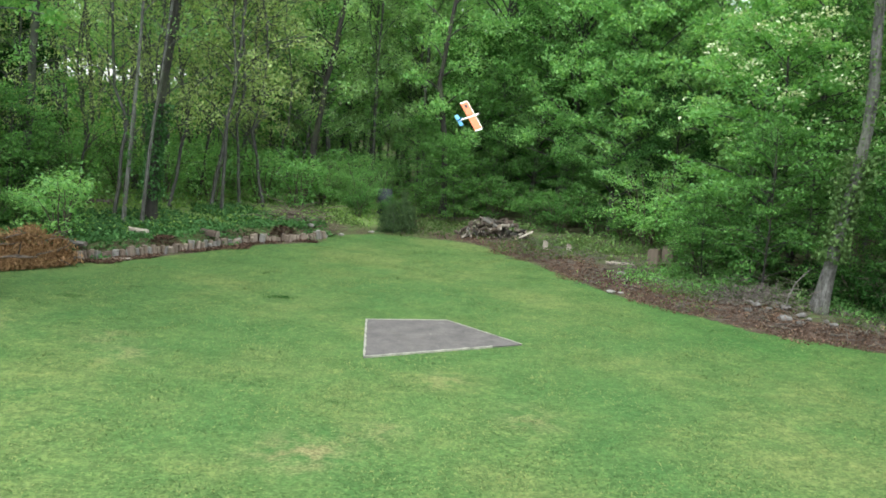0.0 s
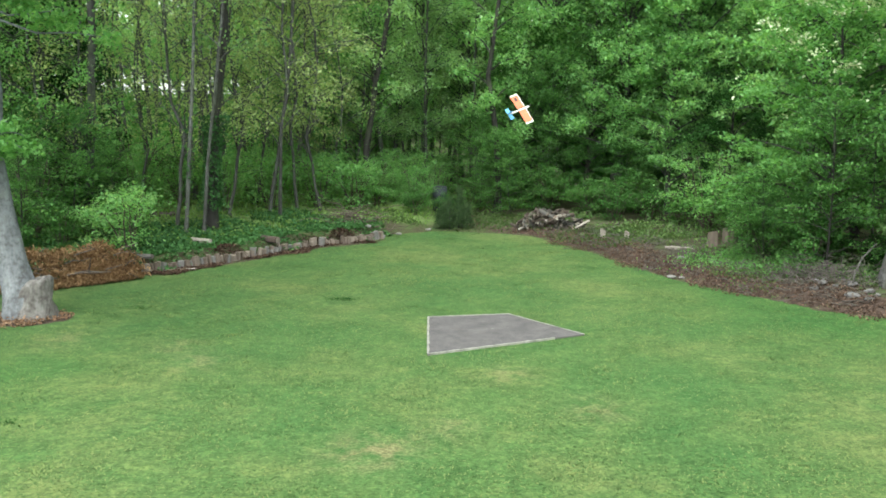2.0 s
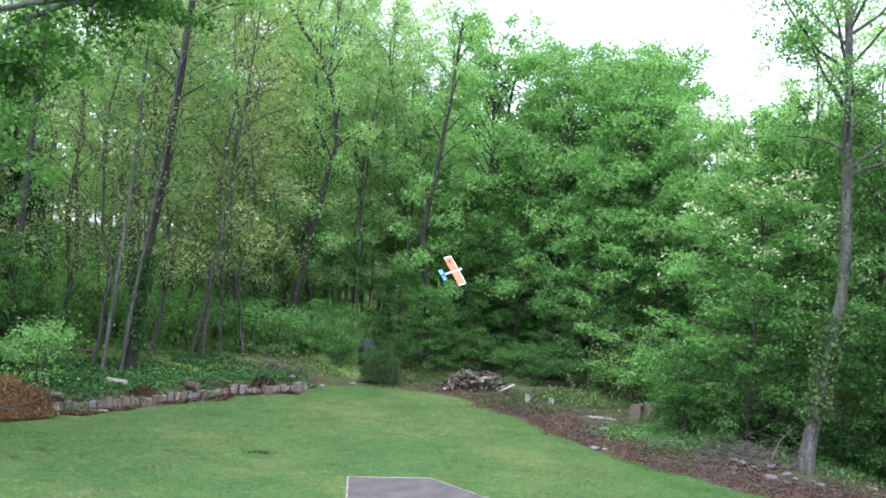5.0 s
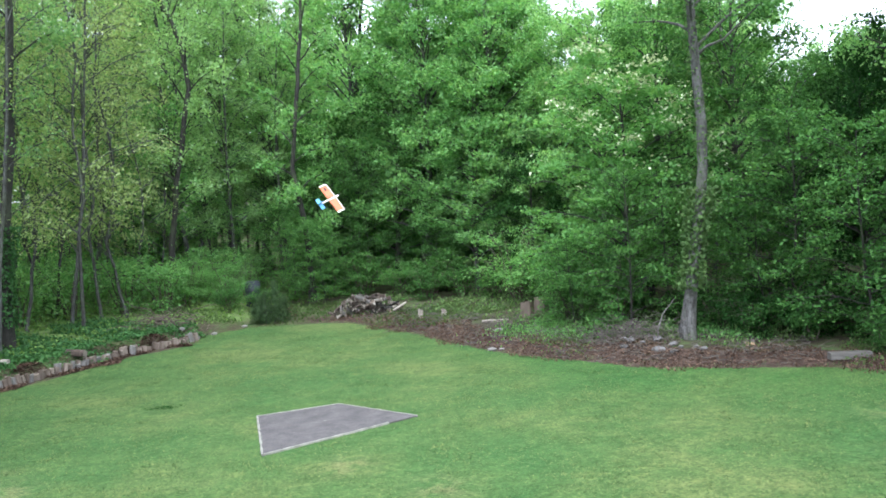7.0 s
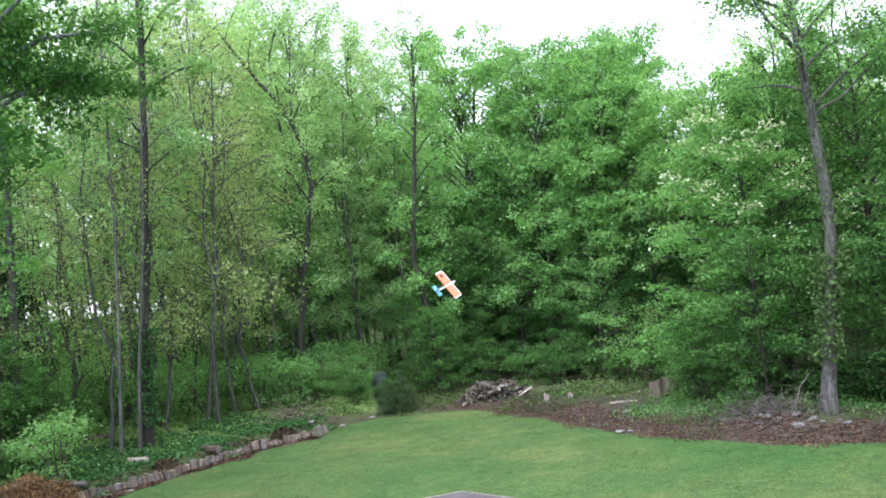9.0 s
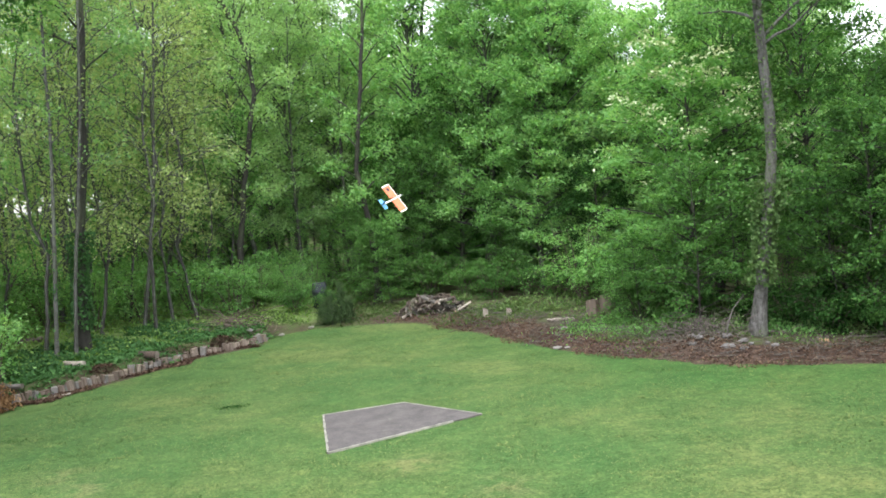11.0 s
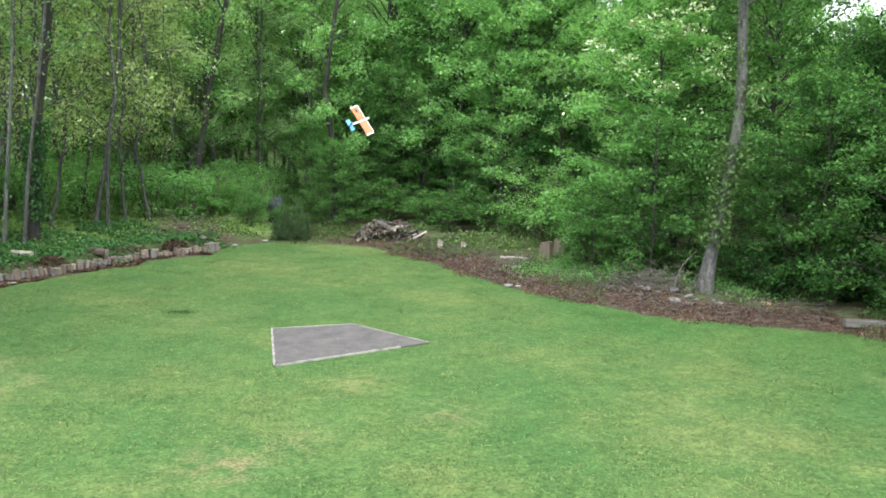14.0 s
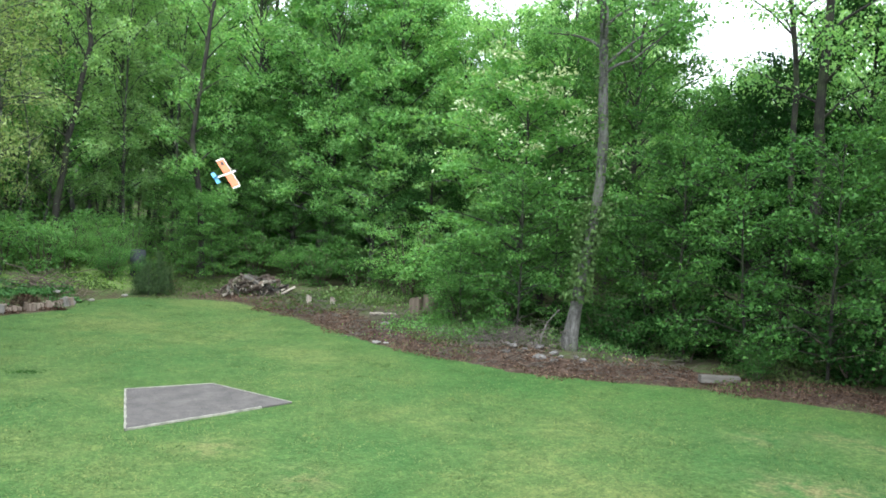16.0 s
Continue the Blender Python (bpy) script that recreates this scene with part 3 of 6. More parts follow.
# the big grey tree on the lawn, with its burl and its low spray of leaves
def big_lawn_tree():
    foot = (-6.98, 13.6)
    pts = [(-7.08, 0.0), (-7.13, 0.49), (-7.25, 0.86), (-7.38, 1.31), (-7.42, 1.76), (-7.44, 2.21), (-7.45, 2.65), (-7.44, 3.09), (-7.41, 3.52), (-7.4, 3.96),
           (-7.39, 4.4), (-7.45, 5.7), (-7.3, 7.2), (-7.5, 9.0), (-7.4, 11.0)]
    trunk = [(x - foot[0], 0.0, z) for x, z in pts]
    wood, leaves, rng = tree_parts(11, trunk, 0.235, 22, 0.47, 4.2, 30000, 0.105, climb=0.25, twigs=6, clump=0.7, sides=16, taper=0.45, flare=1.75, corners=3)
    ob = thing("tree", base(*foot), "large smooth grey tree with a swollen base beside brown mulch", "tree")
    tips = []
    for z0, dx, dy, dz in ((4.6, 2.1, -0.6, 0.9), (5.2, 2.9, 0.4, 1.6), (5.6, 3.2, -1.0, 2.4), (4.9, 1.6, -1.6, 0.2), (5.4, -1.8, -1.2, 0.6), (6.2, 3.6, 0.6, 1.3)):
        a = np.array([-0.55, 0.0, z0])
        e = a + np.array([dx, dy, dz])
        limb = curve_points(a, e, 0.35, rng, 7, 0.12)
        wood.add(limb, np.linspace(0.085, 0.015, 7), sides=7, cap=False)
        for k in range(9):
            q = limb[rng.integers(3, 7)]
            t = q + rng.normal(0, 0.42, 3) * (1, 1, 0.5)
            wood.add(curve_points(q, t, 0.03, rng, 3), [0.014, 0.01, 0.005], sides=3, cap=False)
            tips += [t, (q + t) / 2]
    tips = np.array(tips)
    low = leaf_quads(tips[rng.integers(0, len(tips), 13000)] + rng.normal(0, 0.24, (13000, 3)) * (1, 1, 0.5), 0.09, rng, 46, corners=3)
    leaves = np.concatenate([leaves, low])
    # burl swelling at the foot
    v, f = [], []
    rows = [(-0.1, 0.4, 0.12), (0.04, 0.33, 0.09), (0.16, 0.29, 0.085), (0.28, 0.268, 0.09), (0.4, 0.262, 0.1), (0.5, 0.262, 0.11), (0.56, 0.25, 0.12), (0.6, 0.2, 0.13), (0.6, 0.13, 0.12), (0.58, 0.06, 0.09)]
    for i, (z, r, x) in enumerate(rows):
        for k in range(18):
            a = 2 * math.pi * k / 18
            rr = r * (1 + 0.08 * math.sin(3 * a + z * 9) + 0.08 * math.sin(5 * a - z * 14) + rng.uniform(-0.09, 0.09))
            v.append((x + rr * math.cos(a), -0.05 + rr * math.sin(a) * 0.9, z + (0.28 * rr * math.cos(a) + 0.025 * math.sin(4 * a + 1)) * float(smooth(0.25, 0.5, z))))
        if i:
            f += [((i - 1) * 18 + k, (i - 1) * 18 + (k + 1) % 18, i * 18 + (k + 1) % 18, i * 18 + k) for k in range(18)]
    f.append(tuple((len(rows) - 1) * 18 + k for k in range(18)))
    link_mesh("burl", v, f, BARK_BURL, ob, "swollen knobbly brownish grey burl", smooth=True)
    wood.link("trunk", BARK_GREY, ob)
    quad_arrays("crown", leaves, LEAF_DEEP, ob, per=3)
    spray = Tubes()
    ends = []
    for az, ln, z in ((200, 1.05, 2.85), (225, 0.9, 2.75), (190, 0.95, 2.2), (205, 0.7, 1.95), (230, 0.8, 2.35), (180, 1.0, 2.95), (260, 0.55, 2.5), (250, 0.8, 2.95), (285, 0.6, 2.9), (330, 0.6, 2.95), (180, 0.8, 2.6), (215, 0.75, 2.45), (195, 0.6, 2.25), (350, 0.7, 2.75), (240, 0.7, 3.15), (310, 0.75, 2.7), (335, 0.8, 2.6), (200, 1.2, 2.4), (190, 1.25, 2.65)):
        s = np.array([-0.46, -0.1, z - 0.1])
        e = s + np.array([ln * math.cos(radians(az)), ln * math.sin(radians(az)), 0.12])
        spray.add(curve_points(s, e, 0.1, rng, 5), [0.02, 0.016, 0.012, 0.008, 0.004], sides=4, cap=False)
        ends += [s * (1 - t) + e * t for t in (0.45, 0.7, 1.0)]
    for s, e in (((-0.52, 0, 4.55), (1.6, -0.6, 4.15)), ((-0.52, 0, 4.7), (1.1, -0.9, 4.5)), ((-0.55, 0, 4.9), (0.5, -0.7, 4.8)), ((-0.55, 0, 5.0), (1.3, -0.4, 5.0)), ((-0.5, 0, 4.6), (-1.4, -0.5, 4.75)),
                 ((-0.52, 0, 4.9), (-1.8, -0.3, 5.2)), ((-0.55, 0, 5.1), (-1.1, -0.8, 5.35)), ((-0.55, 0, 5.2), (0.2, -0.8, 5.3))):
        s, e = np.array(s), np.array(e)
        spray.add(curve_points(s, e, -0.12, rng, 5), [0.025, 0.02, 0.014, 0.009, 0.005], sides=4, cap=False)
        ends += [s * (1 - t) + e * t + rng.normal(0, 0.1, 3) for t in (0.5, 0.62, 0.75, 0.88, 1.0, 1.05)]
    spray.link("branch", BARK_GREY, ob, "leafy side branch")
    fork = Tubes()
    fork.add([(-0.5, 0, 4.1), (-0.62, -0.05, 4.35), (-0.85, -0.1, 4.52), (-1.12, -0.1, 4.7), (-1.6, -0.05, 5.2), (-2.1, 0.1, 6.0)], [0.09, 0.085, 0.075, 0.07, 0.06, 0.03], sides=8)
    fork.link("limb", BARK_DARK, ob, "dark limb forking off the trunk")
    ends = np.array(ends)
    w = rng.integers(0, len(ends), 4000)
    ball = rng.normal(0, 0.14, (4000, 3)) * (1, 1, 0.4) - np.array([0, 0, 0.05])
    quad_arrays("leaf_spray", leaf_quads(ends[w] + ball, 0.085, rng, 30), LEAF_FRESH, ob)
    ob.rotation_euler = (0, 0, 0)


big_lawn_tree()


# the ivy-clad tree standing in the litter strip
def ivy_leaves(trunk, zmin, zmax, count, r, rng, size=0.09):
    trunk = np.array(trunk)
    z = rng.uniform(zmin, zmax, count)
    a = rng.uniform(0, 2 * np.pi, count)
    rr = r + np.abs(rng.normal(0, 0.07, count)) * (1 + 0.6 * np.sin(z * 3))
    c = np.stack([np.interp(z, trunk[:, 2], trunk[:, 0]) + rr * np.cos(a), np.interp(z, trunk[:, 2], trunk[:, 1]) + rr * np.sin(a), z], -1)
    return leaf_quads(c, size, rng, tilt=55)


def ivy_tree():
    foot = (6.57, 15.9)
    pts = [(6.57, 0.0), (6.7, 1.1), (6.84, 2.0), (6.96, 2.7), (7.03, 3.5), (6.96, 4.6), (6.93, 5.5), (6.86, 6.7), (6.75, 8.2), (6.8, 10.0)]
    trunk = [(x - foot[0], 0.0, z) for x, z in pts]
    wood, leaves, rng = tree_parts(23, trunk, 0.115, 22, 0.5, 2.5, 15000, 0.062, climb=0.5, twigs=9, clump=0.55, sides=12, taper=0.45, flare=1.75)
    for p, q in (((6.85, 6.6), (5.3, 8.1)), ((6.8, 6.2), (5.9, 7.4)), ((6.8, 7.4), (7.9, 8.7)), ((6.95, 5.0), (8.1, 5.9))):
        a, b = np.array([p[0] - foot[0], 0, p[1]]), np.array([q[0] - foot[0], -0.4, q[1]])
        wood.add(curve_points(a, b, -0.1, rng, 6, 0.1), np.linspace(0.035, 0.01, 6), sides=6, cap=False)
        twig = b + rng.normal(0, 0.3, (420, 3)) * (1, 1, 0.6)
        leaves = np.concatenate([leaves, leaf_quads(twig, 0.07, rng, 46)])
    ob = thing("tree", base(*foot), "tall grey tree wrapped in ivy at the lawn edge", "tree")
    wood.link("trunk", BARK_IVY, ob)
    quad_arrays("crown", leaves, LEAF_SPRING, ob)
    quad_arrays("ivy", np.concatenate([ivy_leaves(trunk, 0.9, 2.7, 1900, 0.15, rng, 0.07), ivy_leaves(trunk, 2.6, 6.0, 700, 0.11, rng, 0.055)]), LEAF_VINE, ob)


ivy_tree()


def group_tree(seed, foot, y, pts, radius, top, label, bark, leaf_mat, limbs=9, crown_from=0.5, reach=1.8, leaves=2600, leaf=0.1, ivy=0, clump=0.5, twigs=4):
    trunk = [(x - foot, 0.0, z - pts[0][1]) for x, z in pts]
    x, z = trunk[-1][0], trunk[-1][2]
    lean = (trunk[-1][0] - trunk[-2][0]) / max(0.1, trunk[-1][2] - trunk[-2][2])
    if top > z + 0.5:
        trunk += [(x + 0.6 * lean * (top - z) * 0.5, 0.1, z + (top - z) * 0.5), (x + 0.6 * lean * (top - z), 0.0, top)]
    parts = tree_parts(seed, trunk, radius, limbs, crown_from, reach, leaves, leaf, climb=0.5, twigs=twigs, clump=clump, sides=9, taper=0.4, flare=1.3, flat=0.75, tilt=44)
    ob = plant("tree", base(foot, y), label, "tree", parts, bark, leaf_mat, "woodland trees")
    if ivy:
        quad_arrays("ivy", ivy_leaves(trunk, 0.5, 2.6, ivy, radius + 0.02, parts[2], 0.075), LEAF_IVY, ob)
    return ob


group_tree(31, -6.76, 20.0, [(-6.76, 0.3), (-6.65, 1.58), (-6.54, 2.9), (-6.44, 4.07), (-6.39, 4.99)], 0.045, 11, "slender pale-barked tree behind the log edging", BARK_PALE, LEAF_YOUNG, crown_from=0.4, limbs=14, leaf=0.07, leaves=3200, ivy=60)
group_tree(32, -6.37, 20.0, [(-6.37, 0.3), (-6.21, 1.97), (-5.96, 3.64), (-5.8, 4.8)], 0.04, 10, "slender leaning tree behind the log edging", BARK_MID, LEAF_YOUNG, crown_from=0.35, limbs=14, leaf=0.07, leaves=2600)
group_tree(33, -6.31, 20.5, [(-6.31, 0.3), (-6.31, 1.08), (-6.25, 2.07), (-6.11, 3.29), (-5.95, 4.37)], 0.13, 11, "dark trunk clothed with ivy behind the log edging", BARK_DARK, LEAF_YOUNG, crown_from=0.5, ivy=1600)
group_tree(34, -5.67, 23.0, [(-5.67, 0.4), (-5.47, 1.6), (-5.29, 2.7), (-5.11, 3.79)], 0.047, 9, "leaning slender tree with yellow-green young leaves", BARK_MID, LEAF_BUD, crown_from=0.3, limbs=18, reach=1.7, leaves=3000, leaf=0.06, clump=0.75)
group_tree(35, -8.94, 20.0, [(-8.94, 0.3), (-8.87, 1.56), (-8.68, 3.46), (-8.62, 4.51)], 0.1, 11, "straight woodland tree with grey-brown bark", BARK_BROWN, LEAF_SPRING, crown_from=0.5)
group_tree(36, 0.02, 25.9, [(0.02, 0.25), (0.02, 0.85), (-0.02, 1.8), (-0.12, 2.75), (-0.29, 4.0), (-0.1, 5.38), (0.02, 6.3), (0.19, 7.5)], 0.085, 9.6, "dark crooked tree with a bent trunk", BARK_DARK, LEAF_SPRING, limbs=22, crown_from=0.2, reach=1.4, leaves=5200, leaf=0.08, clump=0.4)
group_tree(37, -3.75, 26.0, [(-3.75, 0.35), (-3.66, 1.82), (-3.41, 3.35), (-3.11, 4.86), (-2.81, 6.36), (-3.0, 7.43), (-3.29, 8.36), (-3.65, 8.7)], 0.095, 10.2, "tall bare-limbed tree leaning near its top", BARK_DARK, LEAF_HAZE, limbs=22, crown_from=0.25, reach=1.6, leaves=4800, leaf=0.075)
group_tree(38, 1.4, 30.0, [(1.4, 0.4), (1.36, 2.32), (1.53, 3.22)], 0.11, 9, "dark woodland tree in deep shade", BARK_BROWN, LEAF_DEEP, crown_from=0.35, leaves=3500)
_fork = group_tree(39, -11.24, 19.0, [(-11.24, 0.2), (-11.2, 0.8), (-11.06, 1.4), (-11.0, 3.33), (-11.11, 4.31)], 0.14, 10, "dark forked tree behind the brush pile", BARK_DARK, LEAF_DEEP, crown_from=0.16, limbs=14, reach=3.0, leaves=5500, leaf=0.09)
_t = Tubes()
_t.add([(0.05, 0, 0.9), (0.3, -0.7, 1.4), (0.1, -1.2, 1.9), (-0.69, -1.2, 2.5), (-1.22, -1.2, 3.05), (-1.73, -1.2, 3.75), (-2.3, -1.2, 4.2), (-3.3, -1.2, 4.9)], [0.12, 0.12, 0.11, 0.1, 0.09, 0.08, 0.065, 0.035], sides=8)
_t.link("limb", BARK_DARK, _fork, "dark limb forking off low down")
group_tree(40, -10.72, 24.0, [(-10.72, 0.4), (-10.74, 2.19), (-10.74, 4.46)], 0.12, 11, "straight dark woodland tree", BARK_BROWN, LEAF_SPRING, crown_from=0.5, leaves=2500)
group_tree(41, 10.75, 15.6, [(10.75, 0.15), (10.78, 1.6), (10.7, 3.58), (10.68, 4.45), (10.66, 5.5), (10.4, 6.7)], 0.075, 9.0, "dark upright tree rising through bright foliage", BARK_DARK, LEAF_SPRING, limbs=14, crown_from=0.5, reach=1.9, leaves=3600, leaf=0.075)
group_tree(42, 11.17, 15.4, [(11.17, 0.15), (11.12, 1.4), (11.12, 2.6), (11.15, 3.86), (11.05, 4.5), (11.1, 6.1)], 0.125, 9.5, "dark reddish tree trunk among bright foliage", BARK_DARK, LEAF_SPRING, limbs=16, crown_from=0.45, reach=2.2, leaves=4600, leaf=0.075)

# broad leafy trees: three patterns, repeated
maple_a = plant("tree", base(3.3, 26.8), "broad dense green tree leafy down to the ground", "tree",
                tree_parts(51, straight(9.6, 0.3, 0.2), 0.13, 64, 0.16, 3.0, 28000, 0.1, climb=0.5, profile=0.45, twigs=5, clump=0.46, corners=3, flat=0.62, tilt=38), BARK_BROWN, LEAF_SPRING, "broad woodland trees", scale=0.87)
maple_b = plant("tree", base(6.9, 25.0), "rounded bright green tree at the wood's edge", "tree",
                tree_parts(52, straight(8.0, -0.3, 0.2, 1.0), 0.11, 60, 0.12, 2.6, 24000, 0.095, climb=0.42, profile=0.42, twigs=6, clump=0.42, corners=3, flat=0.6, tilt=36), BARK_BROWN, LEAF_SPRING, "broad woodland trees", scale=0.78)
maple_c = plant("tree", base(9.6, 19.6), "layered deep green tree at the wood's edge", "tree",
                tree_parts(53, straight(6.6, 0.2, 0.15, 2.0), 0.1, 44, 0.14, 2.4, 21000, 0.085, climb=0.35, profile=0.35, twigs=6, clump=0.38, corners=3, flat=0.55, tilt=38), BARK_DARK, LEAF_DEEP, "broad woodland trees")
scatter(maple_a, [(5.0, 26.2), (5.6, 27.8), (6.1, 28.8), (6.2, 27.0), (1.4, 29.4), (3.4, 28.6)], 5, tall=11.2, fill=True)
scatter(maple_a, [(11.5, 29), (15.5, 26), (8.8, 26.4)], 31, tall=11.9)
scatter(maple_b, [(7.6, 23.4), (14.4, 24.2), (15.6, 23.8), (11.8, 24.2), (17.2, 20.5), (-16, 22), (20.5, 17), (-17.5, 18.5)], 6, 0.8, 1.05, tall=10.0)
scatter(maple_c, [(2.5, 27.8), (0.9, 28.4), (7.9, 21.2), (16.0, 17.5), (12.4, 20.5), (9.8, 17.4)], 7, 0.75, 1.05, tall=7.8)

# Back layer behind the leaf gaps, its colour darkened to give deep shade.
dark_tree = plant("tree", base(13.4, 16.6), "dense tree whose near-black leaves stand for the wood's deep shade", "tree",
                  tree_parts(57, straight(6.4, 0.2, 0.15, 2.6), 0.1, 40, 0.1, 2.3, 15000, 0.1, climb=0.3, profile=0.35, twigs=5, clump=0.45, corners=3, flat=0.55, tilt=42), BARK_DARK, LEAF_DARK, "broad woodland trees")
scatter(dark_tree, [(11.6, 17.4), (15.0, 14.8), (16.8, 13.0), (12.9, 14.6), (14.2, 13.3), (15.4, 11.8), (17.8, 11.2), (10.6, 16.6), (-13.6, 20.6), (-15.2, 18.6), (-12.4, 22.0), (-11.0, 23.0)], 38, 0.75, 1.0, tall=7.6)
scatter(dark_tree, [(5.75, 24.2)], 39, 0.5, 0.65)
scatter(maple_b, [(4.55, 25.5)], 44, 0.7, 0.75)
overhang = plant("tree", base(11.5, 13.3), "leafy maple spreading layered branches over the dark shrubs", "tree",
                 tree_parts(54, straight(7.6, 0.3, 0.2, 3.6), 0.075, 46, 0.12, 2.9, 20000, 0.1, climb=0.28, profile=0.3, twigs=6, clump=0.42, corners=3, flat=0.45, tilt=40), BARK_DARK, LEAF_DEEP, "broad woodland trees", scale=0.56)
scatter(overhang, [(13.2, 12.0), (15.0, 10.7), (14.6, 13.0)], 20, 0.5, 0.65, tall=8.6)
bright_maple = plant("tree", base(12.7, 12.6), "young maple with bright flat layers of leaves", "tree",
                     tree_parts(58, straight(6.2, 0.4, 0.25, 3.2), 0.05, 30, 0.2, 2.3, 9000, 0.085, climb=0.15, profile=0.35, twigs=6, clump=0.4, corners=3, flat=0.3, tilt=30), BARK_DARK, LEAF_FRESH, "broad woodland trees")
scatter(bright_maple, [(14.2, 12.2), (14.6, 10.6)], 46, 0.8, 1.15, tall=7.0)
# Unseen trees added on the right to block skylight from lawn and shrubs.
shade_tree = plant("tree", base(16.8, 8.6), "tall broad tree added out of view to shade the yard's side", "tree",
                   tree_parts(55, straight(10.5, 0.4, 0.2, 3.0), 0.17, 26, 0.42, 4.6, 15000, 0.145, climb=0.2, profile=0.3, twigs=8, clump=0.6, corners=3, flat=0.3), BARK_DARK, LEAF_DEEP, "broad woodland trees")
scatter(shade_tree, [(19.5, 6.0), (17.6, 12.2), (15.6, 6.6)], 21, 0.9, 1.0, tall=12.0)
scatter(shade_tree, [(14.4, 8.0), (14.6, 4.4), (13.8, 1.0)], 45, tall=12.0, fill=True)
_parts = tree_parts(61, straight(4.7, 0.3, 0.2), 0.07, 34, 0.12, 2.2, 13000, 0.085, climb=0.12, profile=0.4, twigs=6, clump=0.42, flat=0.25, tilt=30)
dogwood = plant("tree", base(6.3, 19.0), "spreading dogwood with layers of white blossom", "tree", _parts, BARK_DARK, LEAF_FRESH)
_r = np.random.default_rng(62)
_c = _parts[1].mean(axis=1)
_c = _c[(_c[:, 2] > 2.7) & (_c[:, 1] < 0.6) & (_c[:, 0] > -1.5)]
_c = _c[_r.permutation(len(_c))]
_c = _c[np.sin(_c[:, 0] * 3.1 + 1) * np.sin(_c[:, 2] * 4.3) + 0.35 * (_c[:, 2] - 3.4) > 0.05][:1100]
quad_arrays("blossoms", leaf_quads(_c + 0.2 * (_c - np.array([0, 0.5, 2.2])) / np.linalg.norm(_c - np.array([0, 0.5, 2.2]), axis=1, keepdims=True), 0.075, _r, 30), BLOSSOM, dogwood)

# tall thin woodland trees: patterns repeated
def thin_tree(at, label, seed, height, radius, crown_from, reach, leaves, leaf, bark, leaf_mat, limbs=20, twigs=5, clump=0.5, wander=0.09, lean=0.4, climb=0.6, flat=0.7, group="woodland trees"):
    return plant("tree", base(*at), label, "tree",
                 tree_parts(seed, straight(height, lean, 0.25, seed * 1.7), radius, limbs, crown_from, reach, leaves, leaf, climb=climb, twigs=twigs, clump=clump, sides=7, flare=1.25, corners=3, flat=flat, tilt=42, wander=wander), bark, leaf_mat, group)


tall_a = thin_tree((-8.0, 27.0), "tall thin woodland tree with sparse young leaves", 71, 12.5, 0.085, 0.3, 2.3, 7500, 0.07, BARK_MID, LEAF_YOUNG, limbs=22)
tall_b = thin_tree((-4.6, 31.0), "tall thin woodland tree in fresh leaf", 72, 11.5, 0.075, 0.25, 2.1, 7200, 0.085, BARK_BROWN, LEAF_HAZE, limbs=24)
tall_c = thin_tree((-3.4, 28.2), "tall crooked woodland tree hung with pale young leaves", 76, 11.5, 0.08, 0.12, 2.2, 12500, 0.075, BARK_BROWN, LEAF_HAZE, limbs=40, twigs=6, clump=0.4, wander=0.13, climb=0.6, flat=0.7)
bud_tree = thin_tree((-7.0, 22.2), "slim crooked tree speckled with yellow-green buds", 78, 8.6, 0.04, 0.16, 1.7, 2800, 0.07, BARK_MID, LEAF_BUD, limbs=26, twigs=6, clump=0.55, wander=0.1, climb=0.55)
pole = thin_tree((-7.4, 23.4), "thin bare pole of a young woodland tree", 73, 9.5, 0.045, 0.3, 1.4, 2000, 0.07, BARK_MID, LEAF_YOUNG, limbs=16, twigs=3, clump=0.4, wander=0.1)
_q = random.Random(3)
scatter(tall_a, [bearing(_q.uniform(-42, -4), _q.uniform(25, 44)) for _ in range(15)], 8, 0.95, 1.45, tall=14.0)
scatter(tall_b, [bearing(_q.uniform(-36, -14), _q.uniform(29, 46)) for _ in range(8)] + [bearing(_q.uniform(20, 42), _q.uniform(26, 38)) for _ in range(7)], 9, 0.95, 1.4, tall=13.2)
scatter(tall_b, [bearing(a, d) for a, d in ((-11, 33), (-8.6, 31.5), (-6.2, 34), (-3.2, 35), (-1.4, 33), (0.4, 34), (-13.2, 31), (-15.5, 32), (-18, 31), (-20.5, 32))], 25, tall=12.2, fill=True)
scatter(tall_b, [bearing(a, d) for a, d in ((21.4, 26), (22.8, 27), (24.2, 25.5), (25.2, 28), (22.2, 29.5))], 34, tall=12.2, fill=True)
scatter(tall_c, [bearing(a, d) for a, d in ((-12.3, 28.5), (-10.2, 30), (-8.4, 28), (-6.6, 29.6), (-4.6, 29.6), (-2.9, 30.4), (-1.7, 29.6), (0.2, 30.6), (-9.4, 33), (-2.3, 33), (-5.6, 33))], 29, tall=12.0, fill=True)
scatter(bud_tree, [bearing(a, d) for a, d in ((-24.5, 22.5), (-21.4, 23.5), (-19.2, 21.8), (-16.2, 23.6), (-14.6, 25), (-12.2, 24.6), (-22.8, 26), (-18, 26), (-11, 26.5), (-27, 22), (-9.2, 26), (-13.2, 23.2), (-10.8, 24.6), (-17.2, 22.4), (-15.2, 27))], 30, 0.75, 1.15)
scatter(pole, [bearing(_q.uniform(-40, -5), _q.uniform(28, 40)) for _ in range(24)] + [bearing(_q.uniform(2, 20), _q.uniform(28, 38)) for _ in range(8)], 10, 0.8, 1.25, tall=10.2)

